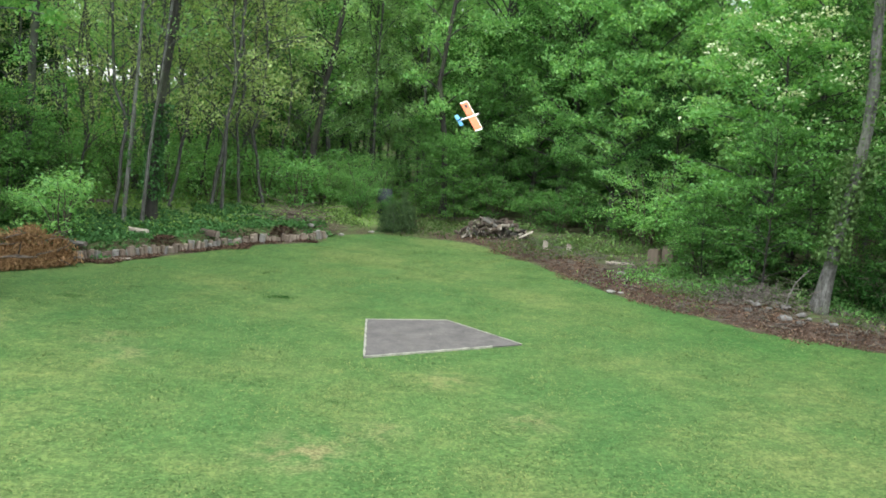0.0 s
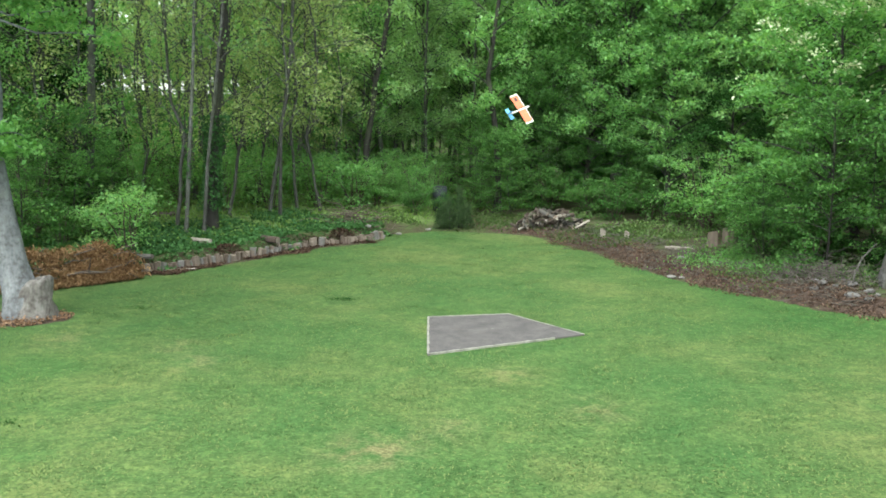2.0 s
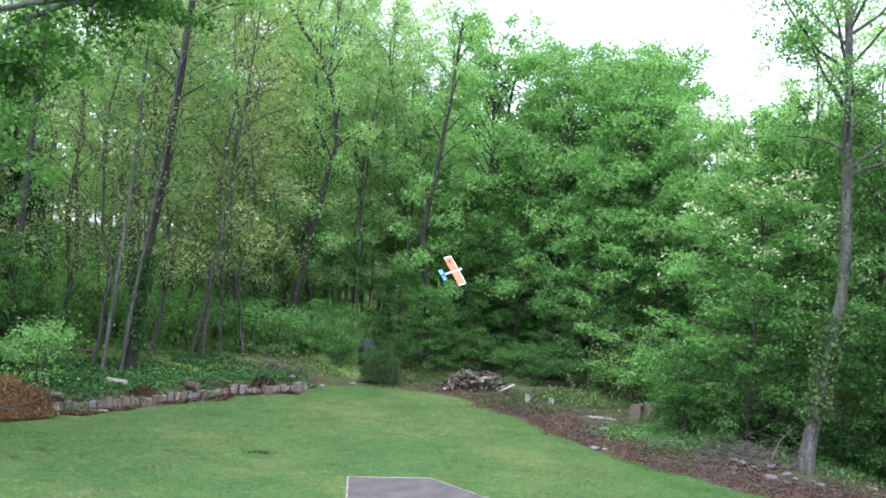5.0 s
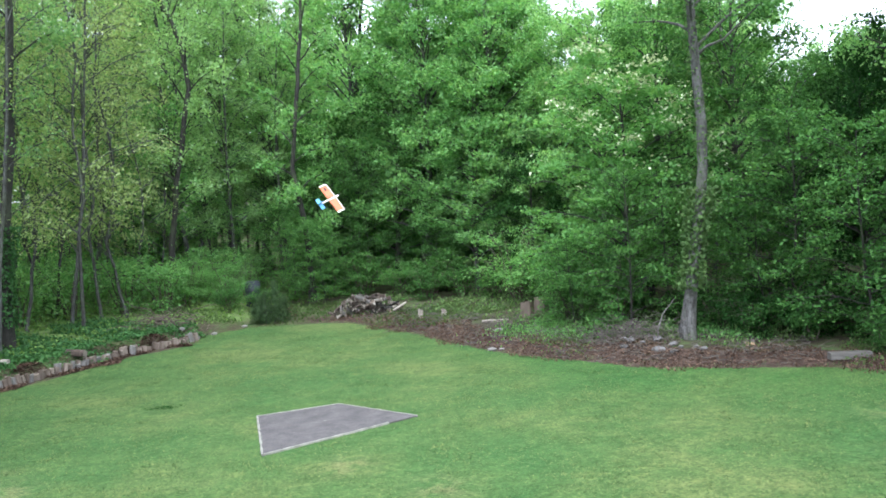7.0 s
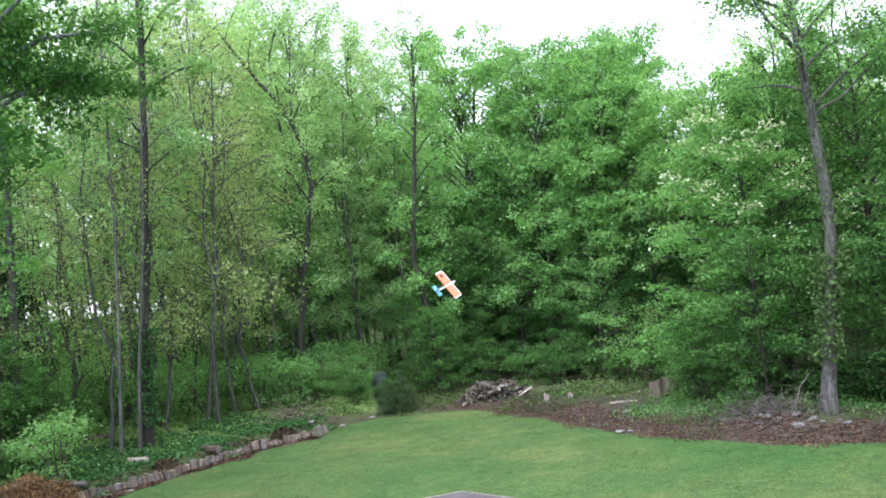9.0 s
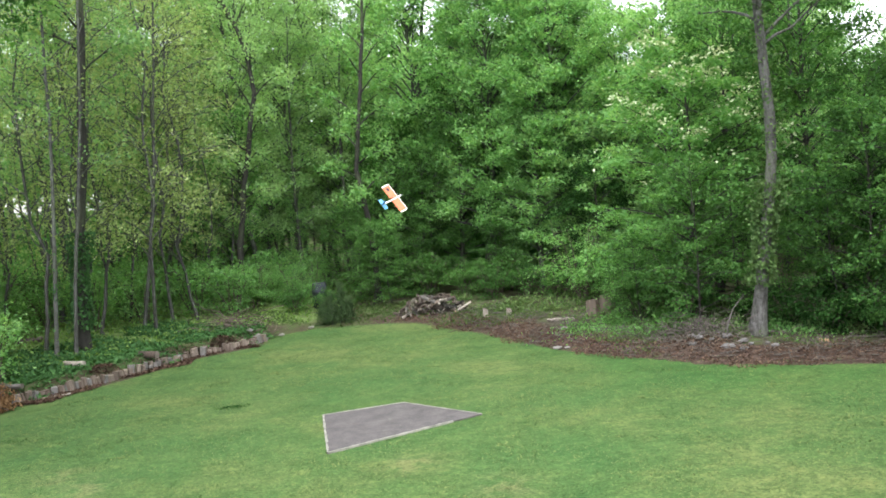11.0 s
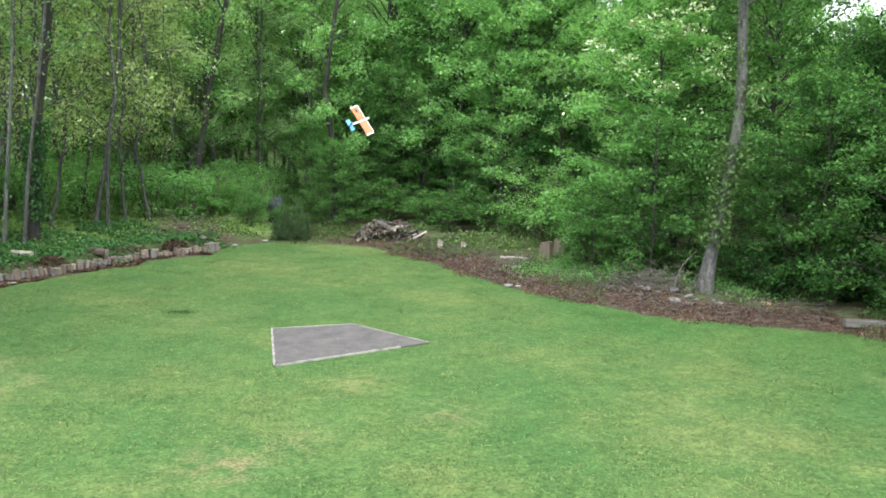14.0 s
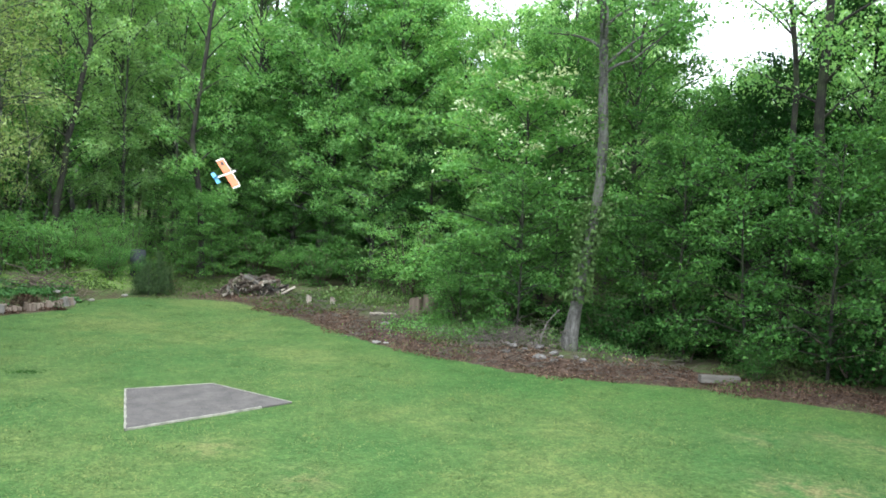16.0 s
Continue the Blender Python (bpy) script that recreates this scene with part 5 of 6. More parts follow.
# ---- slab in the lawn ----
def slab():
    ob = thing("concrete_slab", (0, 0, 0), "worn grey concrete slab with pale edges set in the lawn", "slab")
    bm = bmesh.new()
    z = 0.02
    lower = [bm.verts.new((x, y, -0.1)) for x, y in SLAB]
    upper = [bm.verts.new((x, y, z)) for x, y in SLAB]
    bm.faces.new(upper[::-1])
    for i in range(4):
        j = (i + 1) % 4
        bm.faces.new((lower[i], upper[i], upper[j], lower[j]))
    bmesh.ops.recalc_face_normals(bm, faces=bm.faces)
    part("slab_body", bm, CONCRETE, ob)
    rng = random.Random(4)
    for i, wide in ((0, 0.022), (1, 0.018), (2, 0.01), (3, 0.024)):
        a, b = Vector(SLAB[i]), Vector(SLAB[(i + 1) % 4])
        if i == 3:
            a = a.lerp(b, 0.2)
        n = 26
        side = Vector((-(b - a).y, (b - a).x)).normalized()
        bm = bmesh.new()
        rows = []
        for k in range(n + 1):
            p = a.lerp(b, k / n)
            w0, w1 = 0.004 + rng.uniform(0, 0.008), wide * rng.uniform(0.5, 1.4)
            rows.append([bm.verts.new((*(p + side * w0), -0.03)), bm.verts.new((*(p + side * w0 * 0.8), z + 0.006)), bm.verts.new((*(p - side * w1), z + 0.006)), bm.verts.new((*(p - side * w1), z - 0.01))])
        for r, s in zip(rows, rows[1:]):
            for k in range(3):
                bm.faces.new((r[k], s[k], s[k + 1], r[k + 1]))
        bmesh.ops.recalc_face_normals(bm, faces=bm.faces)
        part("edge", bm, CONCRETE_EDGE, ob, "pale crumbling edge")


slab()


# ---- log and stone edging ----
def rough_block(w, d, h, rng, sides=9):
    """A short upright log or stone with an uneven top."""
    bm = bmesh.new()
    rings = []
    lean = (rng.uniform(-0.03, 0.03), rng.uniform(-0.03, 0.03))
    shape = [1 + rng.uniform(-0.14, 0.14) for _ in range(sides)]
    for t, k in ((-0.3, 1.02), (0.0, 1.05), (0.5, 1.0), (0.96, 0.98), (1.0, 0.92)):
        rings.append([bm.verts.new((w / 2 * k * shape[i] * math.cos(6.2832 * i / sides) + lean[0] * t, d / 2 * k * shape[i] * math.sin(6.2832 * i / sides) + lean[1] * t,
                                    h * t + (rng.uniform(-0.015, 0.015) if t > 0.9 else 0))) for i in range(sides)])
    for a, b in zip(rings, rings[1:]):
        for i in range(sides):
            bm.faces.new((a[i], a[(i + 1) % sides], b[(i + 1) % sides], b[i]))
    bm.faces.new(rings[-1])
    return bm


def edging():
    ob = thing("log_edging", (-5, 18.9, 0), "low border of short upright logs and stones along the lawn", "edging")
    rng = random.Random(21)
    pts = [Vector(p) for p in ((-7.0, 16.75), (-6.6, 17.15), (-5.9, 17.8), (-5.0, 18.95), (-4.0, 20.35), (-2.9, 21.3), (-2.7, 21.75))]
    for a, b in zip(pts, pts[1:]):
        run, s = (b - a).length, 0.0
        while s < run:
            w = rng.choice((0.07, 0.09, 0.1, 0.12, 0.14, 0.19)) * rng.uniform(0.9, 1.1)
            p = a.lerp(b, min(1, (s + w / 2) / run))
            mat = STONE if rng.random() < 0.15 else LOG_EDGE
            piece = part("stone" if mat is STONE else "log", rough_block(w, rng.uniform(0.1, 0.15), rng.choice((0.12, 0.14, 0.15, 0.16, 0.17, 0.19)) + rng.uniform(-0.02, 0.02), rng), mat, ob)
            piece.location = (p.x + 5 + rng.uniform(-0.03, 0.03), p.y - 18.9 + rng.uniform(-0.03, 0.03), on_ground(p.x + 0.3, p.y - 0.3))
            piece.rotation_euler = (rng.uniform(-0.1, 0.1), rng.uniform(-0.12, 0.12), math.atan2((b - a).y, (b - a).x))
            s += w * rng.uniform(0.8, 0.94)


edging()


# ---- logs, stumps, stones ----
def log_mesh(length, radius, rng, sides=10, split=False):
    """A cut log lying along x: bark, and two cut ends as a second material."""
    bm = bmesh.new()
    rings = []
    shape = [1 + rng.uniform(-0.08, 0.08) for _ in range(sides)]
    for t in (-0.5, -0.2, 0.15, 0.5):
        k = 1 + rng.uniform(-0.06, 0.06)
        ring = []
        for i in range(sides):
            a = 6.2832 * i / sides
            y, z = radius * k * shape[i] * math.cos(a), radius * k * shape[i] * math.sin(a)
            if split and z > radius * 0.2:
                z = radius * 0.2 + (z - radius * 0.2) * 0.15
            ring.append(bm.verts.new((length * t, y, z)))
        rings.append(ring)
    for a, b in zip(rings, rings[1:]):
        for i in range(sides):
            bm.faces.new((a[i], a[(i + 1) % sides], b[(i + 1) % sides], b[i]))
    for ring in (rings[0][::-1], rings[-1]):
        bm.faces.new(ring).material_index = 1
    bmesh.ops.recalc_face_normals(bm, faces=bm.faces)
    return bm


def lying_log(name, at, length, radius, turn, label, side, end, seed, category="log", roll=(0, 0)):
    rng = random.Random(seed)
    ob = part(name, log_mesh(length, radius, rng, 12), [side, end])
    ob.location = (at[0], at[1], on_ground(at[0], at[1]) + radius * 0.85 + (at[2] if len(at) > 2 else 0))
    ob.rotation_euler = (0, radians(roll[0]), radians(turn))
    return tagged(ob, label, category)


lying_log("log", (-6.05, 18.85, 0.06), 0.5, 0.052, -25, "short pale barkless log lying in ivy", WOOD_BARE, WOOD_BARE, 1)
lying_log("log", (-6.75, 17.35), 0.55, 0.045, -15, "weathered grey limb lying behind the edging", WOOD_GREY, LOG_END, 2)
lying_log("log", (-4.78, 19.55, 0.05), 0.46, 0.075, -30, "reddish-brown log resting on the edging", BARK_RED, LOG_END, 3)
lying_log("log", (-6.0, 17.45, 0.0), 0.55, 0.025, 22, "pale stripped stick against the edging", WOOD_BARE, WOOD_BARE, 4)
lying_log("log", (7.4, 15.3), 0.3, 0.04, 68, "small freshly cut log with a yellow end", LOG_SIDE, LOG_FRESH, 5)
lying_log("log", (7.5, 15.27), 0.3, 0.036, 62, "small freshly cut log with a yellow end", LOG_SIDE, LOG_FRESH, 6)
lying_log("log", (3.9, 20.0), 0.6, 0.035, -8, "thin pale limb lying on the litter", WOOD_BARE, WOOD_BARE, 7)
lying_log("log", (-8.1, 22.2), 0.6, 0.06, 20, "dark fallen log among ground ivy", LOG_SIDE, LOG_END, 8)

_beam = tagged(part("beam", box(bmesh.new(), (0.68, 0.15, 0.12), bevel=0.015), WOOD_GREY), "weathered grey timber beam lying on the litter", "beam")
_beam.location, _beam.rotation_euler = (8.33, 13.66, on_ground(8.33, 13.66) + 0.05), (0, radians(2), radians(-5))


def stump(at, w, h, label, side, end, seed, flare=1.25):
    rng = random.Random(seed)
    bm = bmesh.new()
    sides, rings = 22, []
    shape = [1 + 0.05 * math.sin(i * 1.9) + rng.uniform(-0.09, 0.09) for i in range(sides)]
    for t, k in ((-0.3, flare), (0.05, flare * 0.96), (0.35, 1.05), (1.0, 0.95)):
        rings.append([bm.verts.new((w / 2 * k * shape[i] * math.cos(6.2832 * i / sides), w / 2 * k * shape[i] * math.sin(6.2832 * i / sides),
                                    h * t + (0.03 * math.cos(6.2832 * i / sides + seed) if t == 1.0 else 0))) for i in range(sides)])
    for a, b in zip(rings, rings[1:]):
        for i in range(sides):
            bm.faces.new((a[i], a[(i + 1) % sides], b[(i + 1) % sides], b[i]))
    ob = thing("tree_stump", (at[0], at[1], on_ground(*at)), label, "stump")
    top = bmesh.new()
    ring = [top.verts.new((v.co.x * 0.97, v.co.y * 0.97, v.co.z + 0.004)) for v in rings[-1]]
    top.faces.new(ring)
    part("bark", bm, side, ob, smooth=True)
    part("cut_top", top, end, ob, "pale sawn top")


stump((4.66, 20.2), 0.27, 0.33, "grey weathered tree stump at the litter's edge", LOG_TAN, WOOD_BARE, 1)
stump((4.97, 20.15), 0.31, 0.39, "brown split tree stump at the litter's edge", LOG_TAN, WOOD_BARE, 2)
stump((2.47, 21.75), 0.12, 0.2, "small pale tree stump beyond the woodpile", WOOD_BARE, WOOD_BARE, 3)
stump((3.0, 21.6), 0.12, 0.14, "small low cut stump in the litter", WOOD_BARE, LOG_END, 4)


def rock(at, size, label, seed, squash=0.6, stone=None, lift=0.0):
    rng = random.Random(seed)
    bm = bmesh.new()
    bmesh.ops.create_icosphere(bm, subdivisions=2, radius=size / 2)
    for v in bm.verts:
        k = 1 + 0.28 * noise.noise(v.co * (3.5 / size) * 0.5 + Vector((seed * 3.1, 0, 0))) + rng.uniform(-0.04, 0.04)
        k = round(k * 9) / 9
        v.co = Vector((v.co.x * k * 1.2, v.co.y * k, v.co.z * k * squash))
    ob = part("rock", bm, stone or STONE)
    ob.location = (at[0], at[1], on_ground(*at) + size * 0.16 + lift)
    ob.rotation_euler = (0, 0, rng.uniform(0, 6.28))
    return tagged(ob, label, "rock", "rocks in the litter")


_g = random.Random(8)
for _i in range(13):
    _x = _g.uniform(5.4, 6.55)
    rock((_x, 16.15 - (_x - 5.4) * 0.75 + _g.uniform(-0.25, 0.2)), _g.uniform(0.07, 0.16), "small pale grey rock lying among cut twigs", _i, 0.55, STONE_PALE, 0.02)
rock((5.82, 15.35), 0.2, "weathered grey rock half sunk in the litter", 21, 0.6, STONE_PALE, -0.02)
rock((6.02, 15.15), 0.14, "weathered grey rock half sunk in the litter", 22, 0.6, STONE_PALE, -0.01)
rock((5.35, 15.75), 0.15, "weathered grey rock half sunk in the litter", 23, 0.55, STONE_PALE, -0.01)
rock((3.29, 17.35), 0.18, "flat whitish stone at the lawn's edge", 7, 0.35)
rock((3.46, 17.27), 0.1, "flat whitish stone at the lawn's edge", 8, 0.35)
rock((3.75, 18.9), 0.16, "pale stone in the leaf litter", 9)
rock((-2.7, 21.9), 0.17, "grey rock at the end of the edging", 10)
rock((-3.0, 21.75), 0.16, "grey rock at the end of the edging", 11)
rock((-2.35, 22.4), 0.13, "grey rock at the end of the edging", 12)
rock((-1.7, 23.15), 0.14, "pale flat rock at the lawn's far edge", 13, 0.4)


def woodpile():
    ob = thing("woodpile", (1.32, 23.1, on_ground(1.32, 23.1)), "jumbled stack of split grey firewood", "woodpile")
    ob.scale = (0.86, 0.85, 1.28)
    rng = random.Random(33)
    for layer, count in enumerate((27, 26, 24, 18, 12, 6)):
        for i in range(count):
            r = rng.uniform(0.017, 0.038)
            p = part("log", log_mesh(rng.uniform(0.25, 0.48), r, rng, 7, rng.random() < 0.6), [rng.choice((LOG_SIDE, LOG_SIDE, LOG_TAN, BARK_DARK, BARK_RED, BARK_RED, WOOD_GREY, WOOD_BARE)), rng.choice((LOG_END, LOG_END, WOOD_BARE))], ob)
            x = (i - (count - 1) / 2) * 0.075 + rng.uniform(-0.05, 0.05)
            p.location = (x, rng.uniform(-0.2, 0.15), 0.035 + layer * 0.066 * (1 - 0.18 * math.cos(x * 6)) + rng.uniform(-0.025, 0.025))
            p.rotation_euler = (rng.uniform(-3, 3), rng.uniform(-0.35, 0.35), radians(rng.choice((90, 90, 90, 80, 65, 115, 20, -15))) + rng.uniform(-0.4, 0.4))
    p = part("log", log_mesh(0.5, 0.03, rng, 8, True), [WOOD_BARE, LOG_FRESH], ob, "pale freshly split piece")
    p.location = (0.85, -0.28, 0.12)
    p.rotation_euler = (0.4, -0.3, 0.25)


woodpile()


# ---- brush pile of dead evergreen branches ----
def brush_pile():
    rng = np.random.default_rng(44)
    a, b = np.array([-10.6, 14.38]), np.array([-6.6, 16.8])
    along, across = (b - a) / np.linalg.norm(b - a), np.array([-(b - a)[1], (b - a)[0]]) / np.linalg.norm(b - a)
    run = np.linalg.norm(b - a)
    ob = thing("brush_pile", (*a, 0), "long heap of brown dead evergreen branches", "brush pile")

    def place(s, c, z):
        c = c - 0.42 * np.sin(np.pi * np.clip(s / run, 0, 1))
        p = along[None] * s[:, None] + across[None] * c[:, None]
        return np.stack([p[:, 0], p[:, 1], z], -1)

    n = 27000
    frond = rng.integers(0, 640, n)
    s = rng.uniform(0, run, 640)[frond] + rng.normal(0, 0.1, n)
    height = 0.79 * np.interp(s, [0, 0.5, 1.2, 2.2, 3.2, 4.2, run], [0.3, 0.6, 0.72, 0.68, 0.72, 0.7, 0.45]) * (1 + 0.06 * np.sin(s * 5.1) + 0.05 * np.sin(s * 11))
    u = np.where(rng.uniform(0, 1, 640) < 0.3, rng.uniform(-1.05, -0.7, 640), rng.uniform(-1, 1, 640))[frond] + rng.normal(0, 0.06, n)
    c = u * 0.75 + 0.5
    z = height * np.clip(1 - np.abs(u) ** 2.6, 0.08, 1) * rng.uniform(0.3, 1.05, 640)[frond] * rng.uniform(0.85, 1.08, n)
    v = leaf_quads(place(s, c, z + 0.02 + np.abs(rng.normal(0, 0.035, n))), 0.1, rng, 55, 0.15)
    grey = s + rng.normal(0, 0.7, n) < 1.3
    quad_arrays("dead_foliage", v[~grey], LEAF_DEAD, ob)
    quad_arrays("dead_foliage", v[grey], LEAF_LITTER, ob)
    spots = np.where(rng.uniform(0, 1, 1700) < 0.5, rng.normal(0.0, 0.25, 1700), rng.normal(2.0, 0.5, 1700))
    deep = np.where(spots < 0.9, np.abs(rng.normal(0.15, 0.12, 1700)), np.abs(rng.normal(0.3, 0.14, 1700)))
    green = leaf_quads(place(spots, np.where(spots < 0.9, rng.normal(0.5, 0.3, 1700), rng.normal(-0.08, 0.12, 1700)), deep), 0.08, rng, 50, 0.35)
    tagged(quad_arrays("green_foliage", green, LEAF_CEDAR, ob), kind="stuff")
    t = Tubes()
    for i in range(190):
        s0, u0 = rng.uniform(0, run), rng.uniform(-0.95, 0.95)
        h0 = 0.79 * np.interp(s0, [0, 0.5, 1.2, 2.2, 3.2, 4.2, run], [0.3, 0.6, 0.72, 0.68, 0.72, 0.7, 0.45]) * (1 - abs(u0) ** 2.2) * rng.uniform(0.3, 1.0)
        p = place(np.array([s0]), np.array([u0 * 0.75 + 0.5]), np.array([h0]))[0]
        az, ln = rng.uniform(0, 6.283), rng.uniform(0.25, 0.75)
        q = p + np.array([math.cos(az) * ln, math.sin(az) * ln * 0.6, rng.normal(0.08, 0.12)])
        q[2] = max(q[2], 0.05)
        t.add(curve_points(p, q, 0.03, rng, 4, 0.1), np.linspace(0.016, 0.006, 4), sides=4, cap=False)
    tagged(t.link("brushwood", TWIG, ob), kind="stuff")
    limb = Tubes()
    limb.add([place(np.array([s0]), np.array([c0]), np.array([z0]))[0] for s0, c0, z0 in ((1.45, 0.1, 0.64), (1.85, 0.15, 0.69), (2.25, 0.22, 0.72), (2.7, 0.3, 0.75))], [0.026, 0.024, 0.022, 0.016], sides=7)
    limb.link("limb", WOOD_GREY, ob, "bare grey limb lying on top")


brush_pile()


def cut_sticks():
    ob = thing("stick_bundle", (-9.5, 14.35, on_ground(-9.5, 14.35)), "pale stripped sticks leaning round a grey bucket", "sticks")
    ob.scale = (0.88, 0.88, 0.88)
    rng = np.random.default_rng(5)
    bm = bmesh.new()
    bmesh.ops.create_cone(bm, cap_ends=True, segments=18, radius1=0.1, radius2=0.125, depth=0.28, matrix=Matrix.Translation((0.02, 0, 0.14)))
    top = max(bm.faces, key=lambda f: f.calc_center_median().z)
    inner = bmesh.ops.inset_individual(bm, faces=[top], thickness=0.012)
    bmesh.ops.translate(bm, verts=top.verts, vec=(0, 0, -0.2))
    pail = part("bucket", bm, BUCKET, ob, "dented grey bucket")
    bail = Tubes()
    bail.add([(0.02 + 0.128 * math.cos(a), -0.1 * math.sin(a), 0.27 - 0.1 * math.sin(a)) for a in np.linspace(0, math.pi, 9)], [0.004] * 9, sides=5)
    bail.link("handle", WOOD_GREY, pail, "wire bail handle")
    for x0, z0, x1, z1, r in ((-0.22, 0.0, -0.12, 0.42, 0.022), (0.08, 0.1, 0.3, 0.4, 0.022), (0.2, 0.0, 0.13, 0.4, 0.03), (0.3, 0.0, 0.52, 0.2, 0.024),
                              (-0.02, 0.2, -0.28, 0.75, 0.02), (-0.2, 0.55, -0.1, 0.8, 0.015), (-0.3, 0.02, -0.24, 0.3, 0.025)):
        t = Tubes()
        t.add(curve_points((x0, -0.08, z0), (x1, 0.02, z1), 0.02, rng, 5, 0.1), np.linspace(r, r * 0.7, 5), sides=7)
        t.link("stick", WOOD_BARE, ob)


cut_sticks()
lying_log("log", (-10.0, 14.15), 0.32, 0.065, 15, "short thick grey-brown log by the brush pile", BARK_BROWN, LOG_END, 9)

# crooked stick standing by the ivy-clad tree
_t = Tubes()
_t.add([(5.93, 15.7, 0.1), (5.98, 15.75, 0.42), (6.1, 15.8, 0.68), (6.34, 15.85, 0.92)], [0.016, 0.014, 0.011, 0.007], sides=7)
tagged(_t.link("stick", WOOD_GREY), "crooked bare stick leaning against the ivy-clad tree", "stick")


# ---- small cedar and barrel in the far corner ----
def cedar():
    rng = np.random.default_rng(55)
    x, y = -1.02, 23.3
    wood, ends = Tubes(), []
    for sx, sy, h, wide in ((-0.25, 0.0, 1.0, 0.6), (0.1, 0.1, 1.35, 0.62), (0.42, 0.0, 0.85, 0.52), (-0.5, 0.1, 0.62, 0.42)):
        wood.add([(sx, sy, -0.1), (sx * 1.1, sy, 0.5 * h), (sx * 1.25, sy, h)], [0.035, 0.025, 0.006], sides=6)
        for i in range(34):
            f = rng.uniform(0.02, 1) ** 1.2
            r = wide * (1 - f) ** 0.8 * rng.uniform(0.45, 1.1) + 0.06
            az = rng.uniform(0, 6.283)
            a, e = np.array([sx * (1 + 0.25 * f), sy, h * f]), np.array([sx * (1 + 0.25 * f) + r * math.cos(az), sy + r * math.sin(az), h * f + 0.35 * r + rng.normal(0, 0.06)])
            e[2] = max(e[2], 0.04)
            wood.add(curve_points(a, e, -0.03, rng, 4), [0.01, 0.008, 0.005, 0.003], sides=3, cap=False)
            ends += [a * 0.6 + e * 0.4, a * 0.3 + e * 0.7, e]
    ends = np.array(ends)
    n = 7500
    c = ends[rng.integers(0, len(ends), n)] + rng.normal(0, 0.055, (n, 3))
    c[:, 2] = np.maximum(c[:, 2], 0.03)
    ob = thing("cedar_bush", base(x, y), "ragged dark grey-green cedar browning on one side", "bush")
    wood.link("trunk", BARK_BROWN, ob)
    ob.scale = (0.6, 0.6, 0.74)
    leaves = leaf_quads(c, 0.085, rng, 60, 0.26)
    brown = c[:, 0] + rng.normal(0, 0.2, n) > 0.85
    quad_arrays("crown", leaves[~brown], LEAF_CEDAR, ob)
    quad_arrays("dead_foliage", leaves[brown], LEAF_LITTER, ob)


cedar()


def barrel():
    x, y = -1.62, 26.1
    ob = thing("barrel", (x, y, on_ground(x, y)), "dark slate-blue plastic barrel half hidden by shrubs", "barrel")
    ob.scale = (0.72, 0.72, 0.72)
    prof = [(0.0, 0.0), (0.26, 0.0), (0.28, 0.04), (0.29, 0.3), (0.3, 0.32), (0.29, 0.34), (0.29, 0.6), (0.3, 0.62), (0.29, 0.64), (0.28, 0.88), (0.26, 0.92)]
    bm = bmesh.new()
    rings = [[bm.verts.new((r * math.cos(6.2832 * k / 20), r * math.sin(6.2832 * k / 20), z)) for k in range(20)] for r, z in prof[1:]]
    for a, b in zip(rings, rings[1:]):
        for k in range(20):
            bm.faces.new((a[k], a[(k + 1) % 20], b[(k + 1) % 20], b[k]))
    bm.faces.new(rings[0][::-1])
    part("drum", bm, BARREL, ob, smooth=True)
    bm = bmesh.new()
    bmesh.ops.create_cone(bm, cap_ends=True, segments=20, radius1=0.27, radius2=0.25, depth=0.04, matrix=Matrix.Translation((0, 0, 0.935)))
    part("lid", bm, BARREL, ob)


barrel()


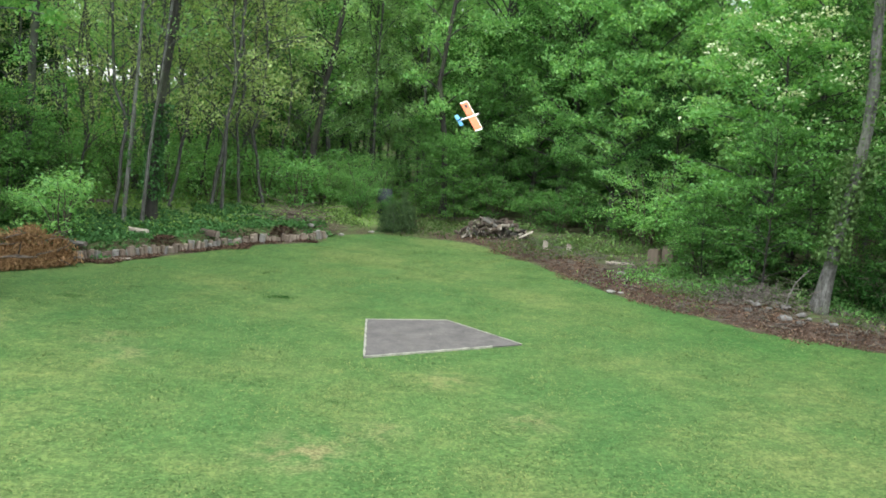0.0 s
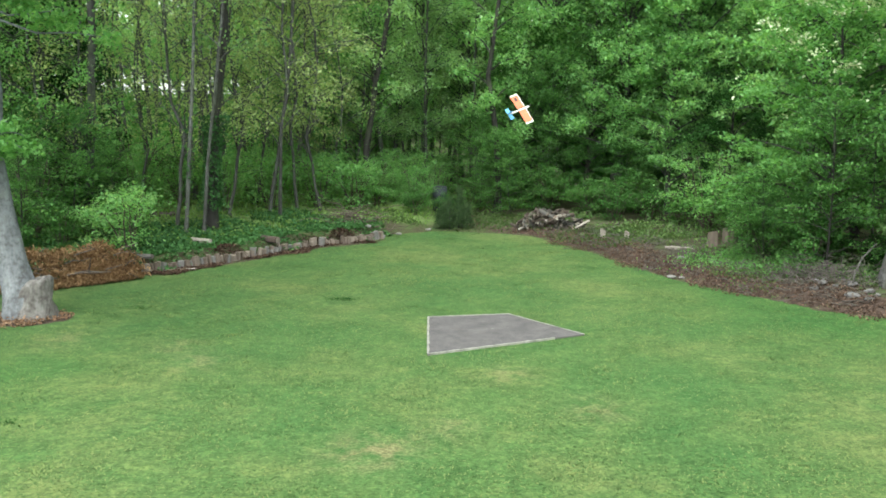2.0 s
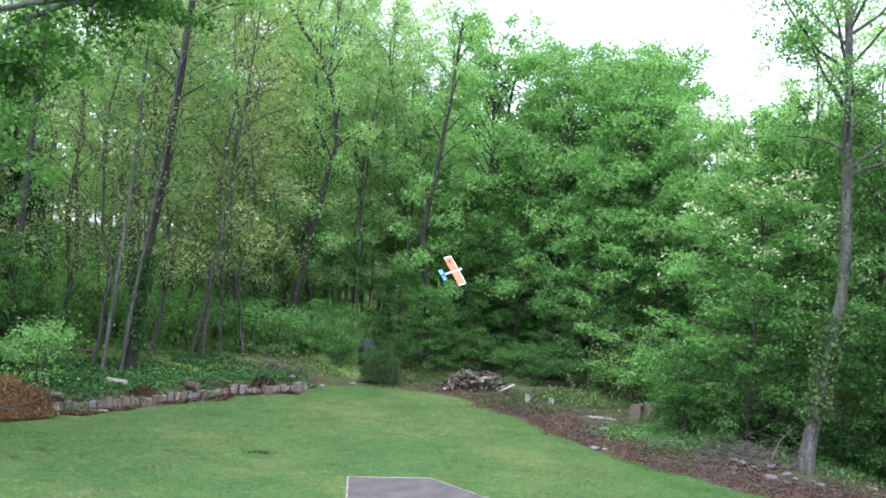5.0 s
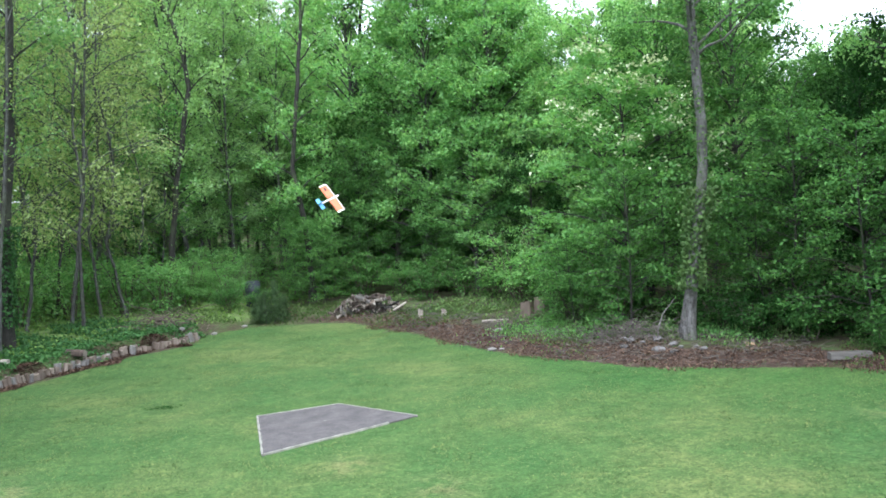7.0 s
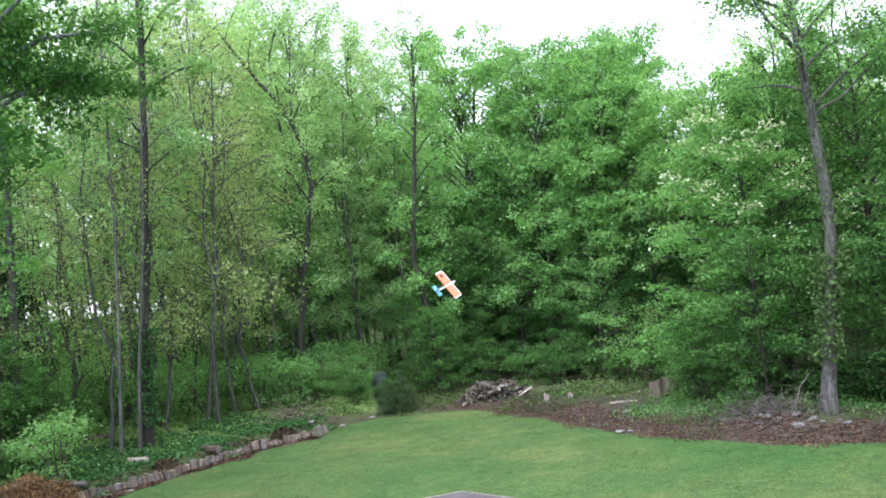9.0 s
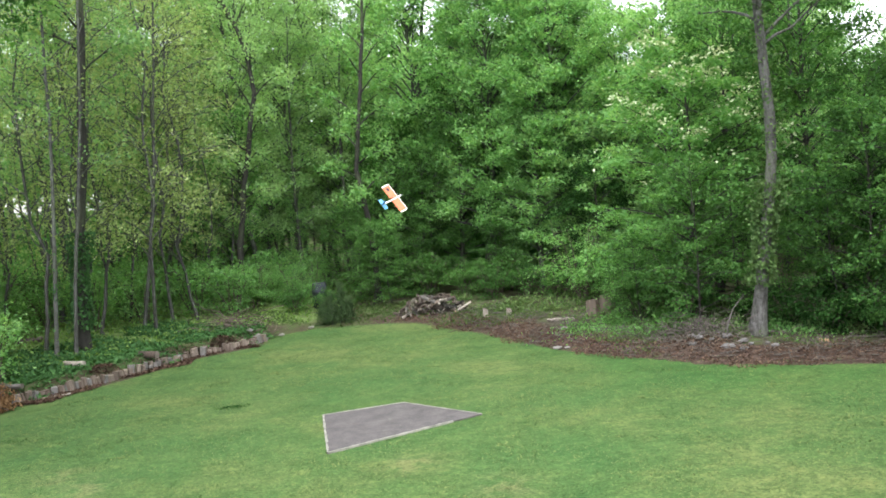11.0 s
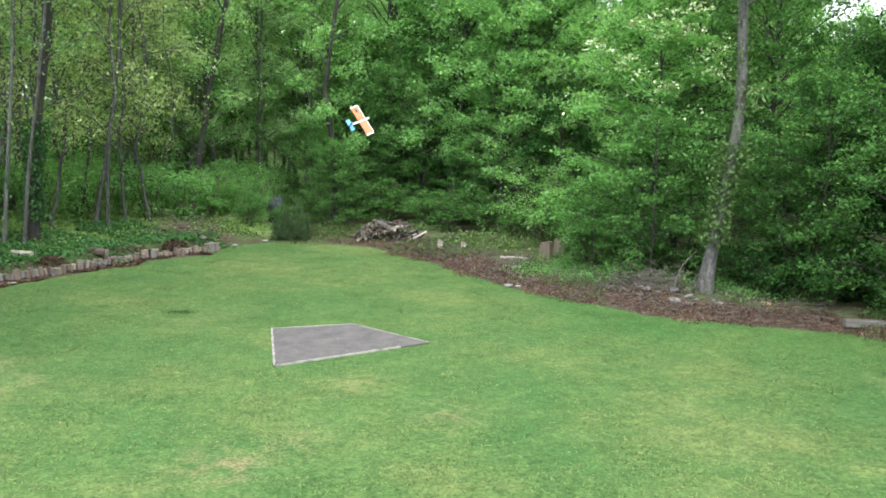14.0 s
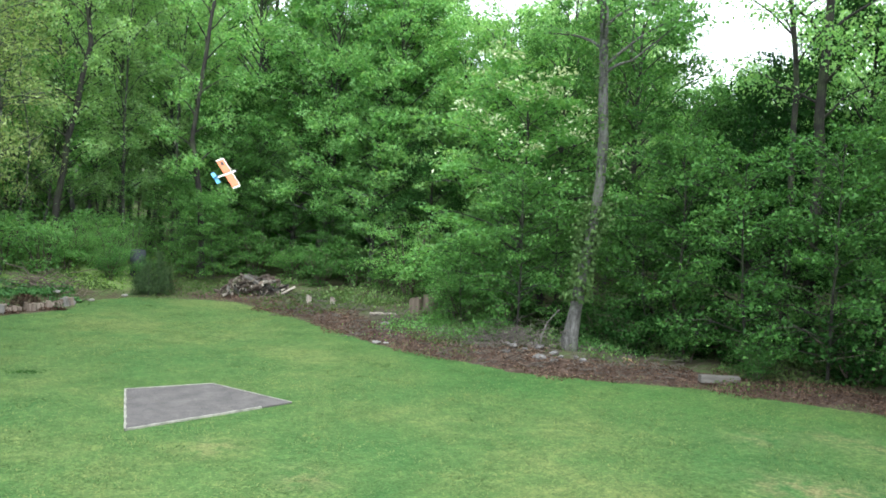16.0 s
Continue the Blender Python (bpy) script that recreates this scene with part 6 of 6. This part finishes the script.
# ---- toy aeroplane in the air over the lawn ----
def aeroplane():
    ob = thing("model_aeroplane", (0.42, 17.6, 3.05), "orange and white foam model aeroplane with a blue tail in flight", "model aeroplane")
    ob.rotation_euler = (radians(58), radians(-18), radians(35))
    ob.scale = (0.8, 0.8, 0.8)
    bm = box(bmesh.new(), (0.56, 0.045, 0.05), (0, 0, 0), bevel=0.012)
    for v in bm.verts:
        if v.co.x < 0:
            k = 1 + v.co.x * 1.2
            v.co.y *= k
            v.co.z *= k
    part("fuselage", bm, FOAM_WHITE, ob)
    for sgn in (-1, 1):
        bm = box(bmesh.new(), (0.2, 0.34, 0.012), (0.09, sgn * 0.195, 0.03), bevel=0.004)
        panel = part("wing_panel", bm, FOAM_ORANGE, ob)
        bm = box(bmesh.new(), (0.204, 0.03, 0.015), (0.09, sgn * 0.372, 0.03), bevel=0.004)
        part("wing_tip", bm, FOAM_WHITE, panel, "white wing tip")
        bm = box(bmesh.new(), (0.018, 0.34, 0.016), (0.196, sgn * 0.195, 0.03), bevel=0.004)
        part("leading_edge", bm, FOAM_WHITE, panel, "white leading edge")
        part("tailplane", box(bmesh.new(), (0.1, 0.13, 0.008), (-0.25, sgn * 0.075, 0.012), bevel=0.003), FOAM_BLUE, ob, "blue tailplane")
    part("wing_mark", box(bmesh.new(), (0.07, 0.09, 0.003), (0.09, 0.26, 0.038)), BLACK, panel, "dark mark on the wing")
    part("fin", box(bmesh.new(), (0.1, 0.008, 0.11), (-0.25, 0, 0.07), bevel=0.003), FOAM_BLUE, ob, "blue tail fin")
    bm = bmesh.new()
    bmesh.ops.create_cone(bm, cap_ends=True, segments=14, radius1=0.026, radius2=0.012, depth=0.05, matrix=pose(0.305, 0, 0, 0, 90, 0))
    nose = part("nose", bm, FOAM_WHITE, ob)
    part("propeller", box(bmesh.new(), (0.004, 0.02, 0.17), (0.333, 0, 0), (0, 0, 20), 0.001), BLACK, nose, "black propeller")


aeroplane()


# ---- deck underfoot, its rail, and the house behind ----
def deck():
    ob = thing("deck", (1.72, 1.92, 0), "weathered raised timber deck on dark posts", "deck", kind="structure")
    ob.rotation_euler = (0, 0, radians(30))
    for i in range(26):
        part("board", box(bmesh.new(), (4.4, 0.138, 0.03), (-2.2, -0.07 - i * 0.143, 1.68), bevel=0.004), DECK_WOOD, ob)
    for y in (-0.06, -1.85, -3.62):
        part("joist", box(bmesh.new(), (4.3, 0.05, 0.2), (-2.2, y, 1.56)), DECK_DARK, ob)
    for x in (-4.2, -0.1):
        part("support", box(bmesh.new(), (0.1, 0.1, 1.6), (x, -0.1, 0.68)), DECK_DARK, ob)


def railing():
    ob = thing("deck_rail", (1.722, 1.897, 1.675), "timber deck rail with a pale flat cap over dark boards", "railing")
    ob.rotation_euler = (0, 0, radians(-60))
    for x in (0.08, 1.12, 2.15):
        part("post", box(bmesh.new(), (0.09, 0.09, 0.865), (x, 0.07, 0.43), bevel=0.006), DECK_DARK, ob)
    part("cap", box(bmesh.new(), (2.25, 0.14, 0.007), (1.125, 0.07, 0.9015), bevel=0.003), DECK_WOOD, ob, "pale flat rail cap")
    part("cap_board", box(bmesh.new(), (2.2, 0.1, 0.036), (1.125, 0.07, 0.8795), bevel=0.003), DECK_DARK, ob, "dark board under the cap")
    part("rail", box(bmesh.new(), (2.1, 0.04, 0.09), (1.12, 0.07, 0.8), bevel=0.004), DECK_DARK, ob)
    part("rail", box(bmesh.new(), (2.1, 0.04, 0.09), (1.12, 0.07, 0.12), bevel=0.004), DECK_DARK, ob)
    for i in range(15):
        part("baluster", box(bmesh.new(), (0.035, 0.035, 0.6), (0.2 + i * 0.132, 0.07, 0.46)), DECK_DARK, ob)


deck()
railing()
_w = tagged(part("wall_house", box(bmesh.new(), (13, 0.2, 5.6), (0, 0, 2.7)), SIDING), "plain pale house wall behind the deck", "wall", kind="structure")
_w.location, _w.rotation_euler = (0.5, -3.3, 0), (0, 0, radians(30))
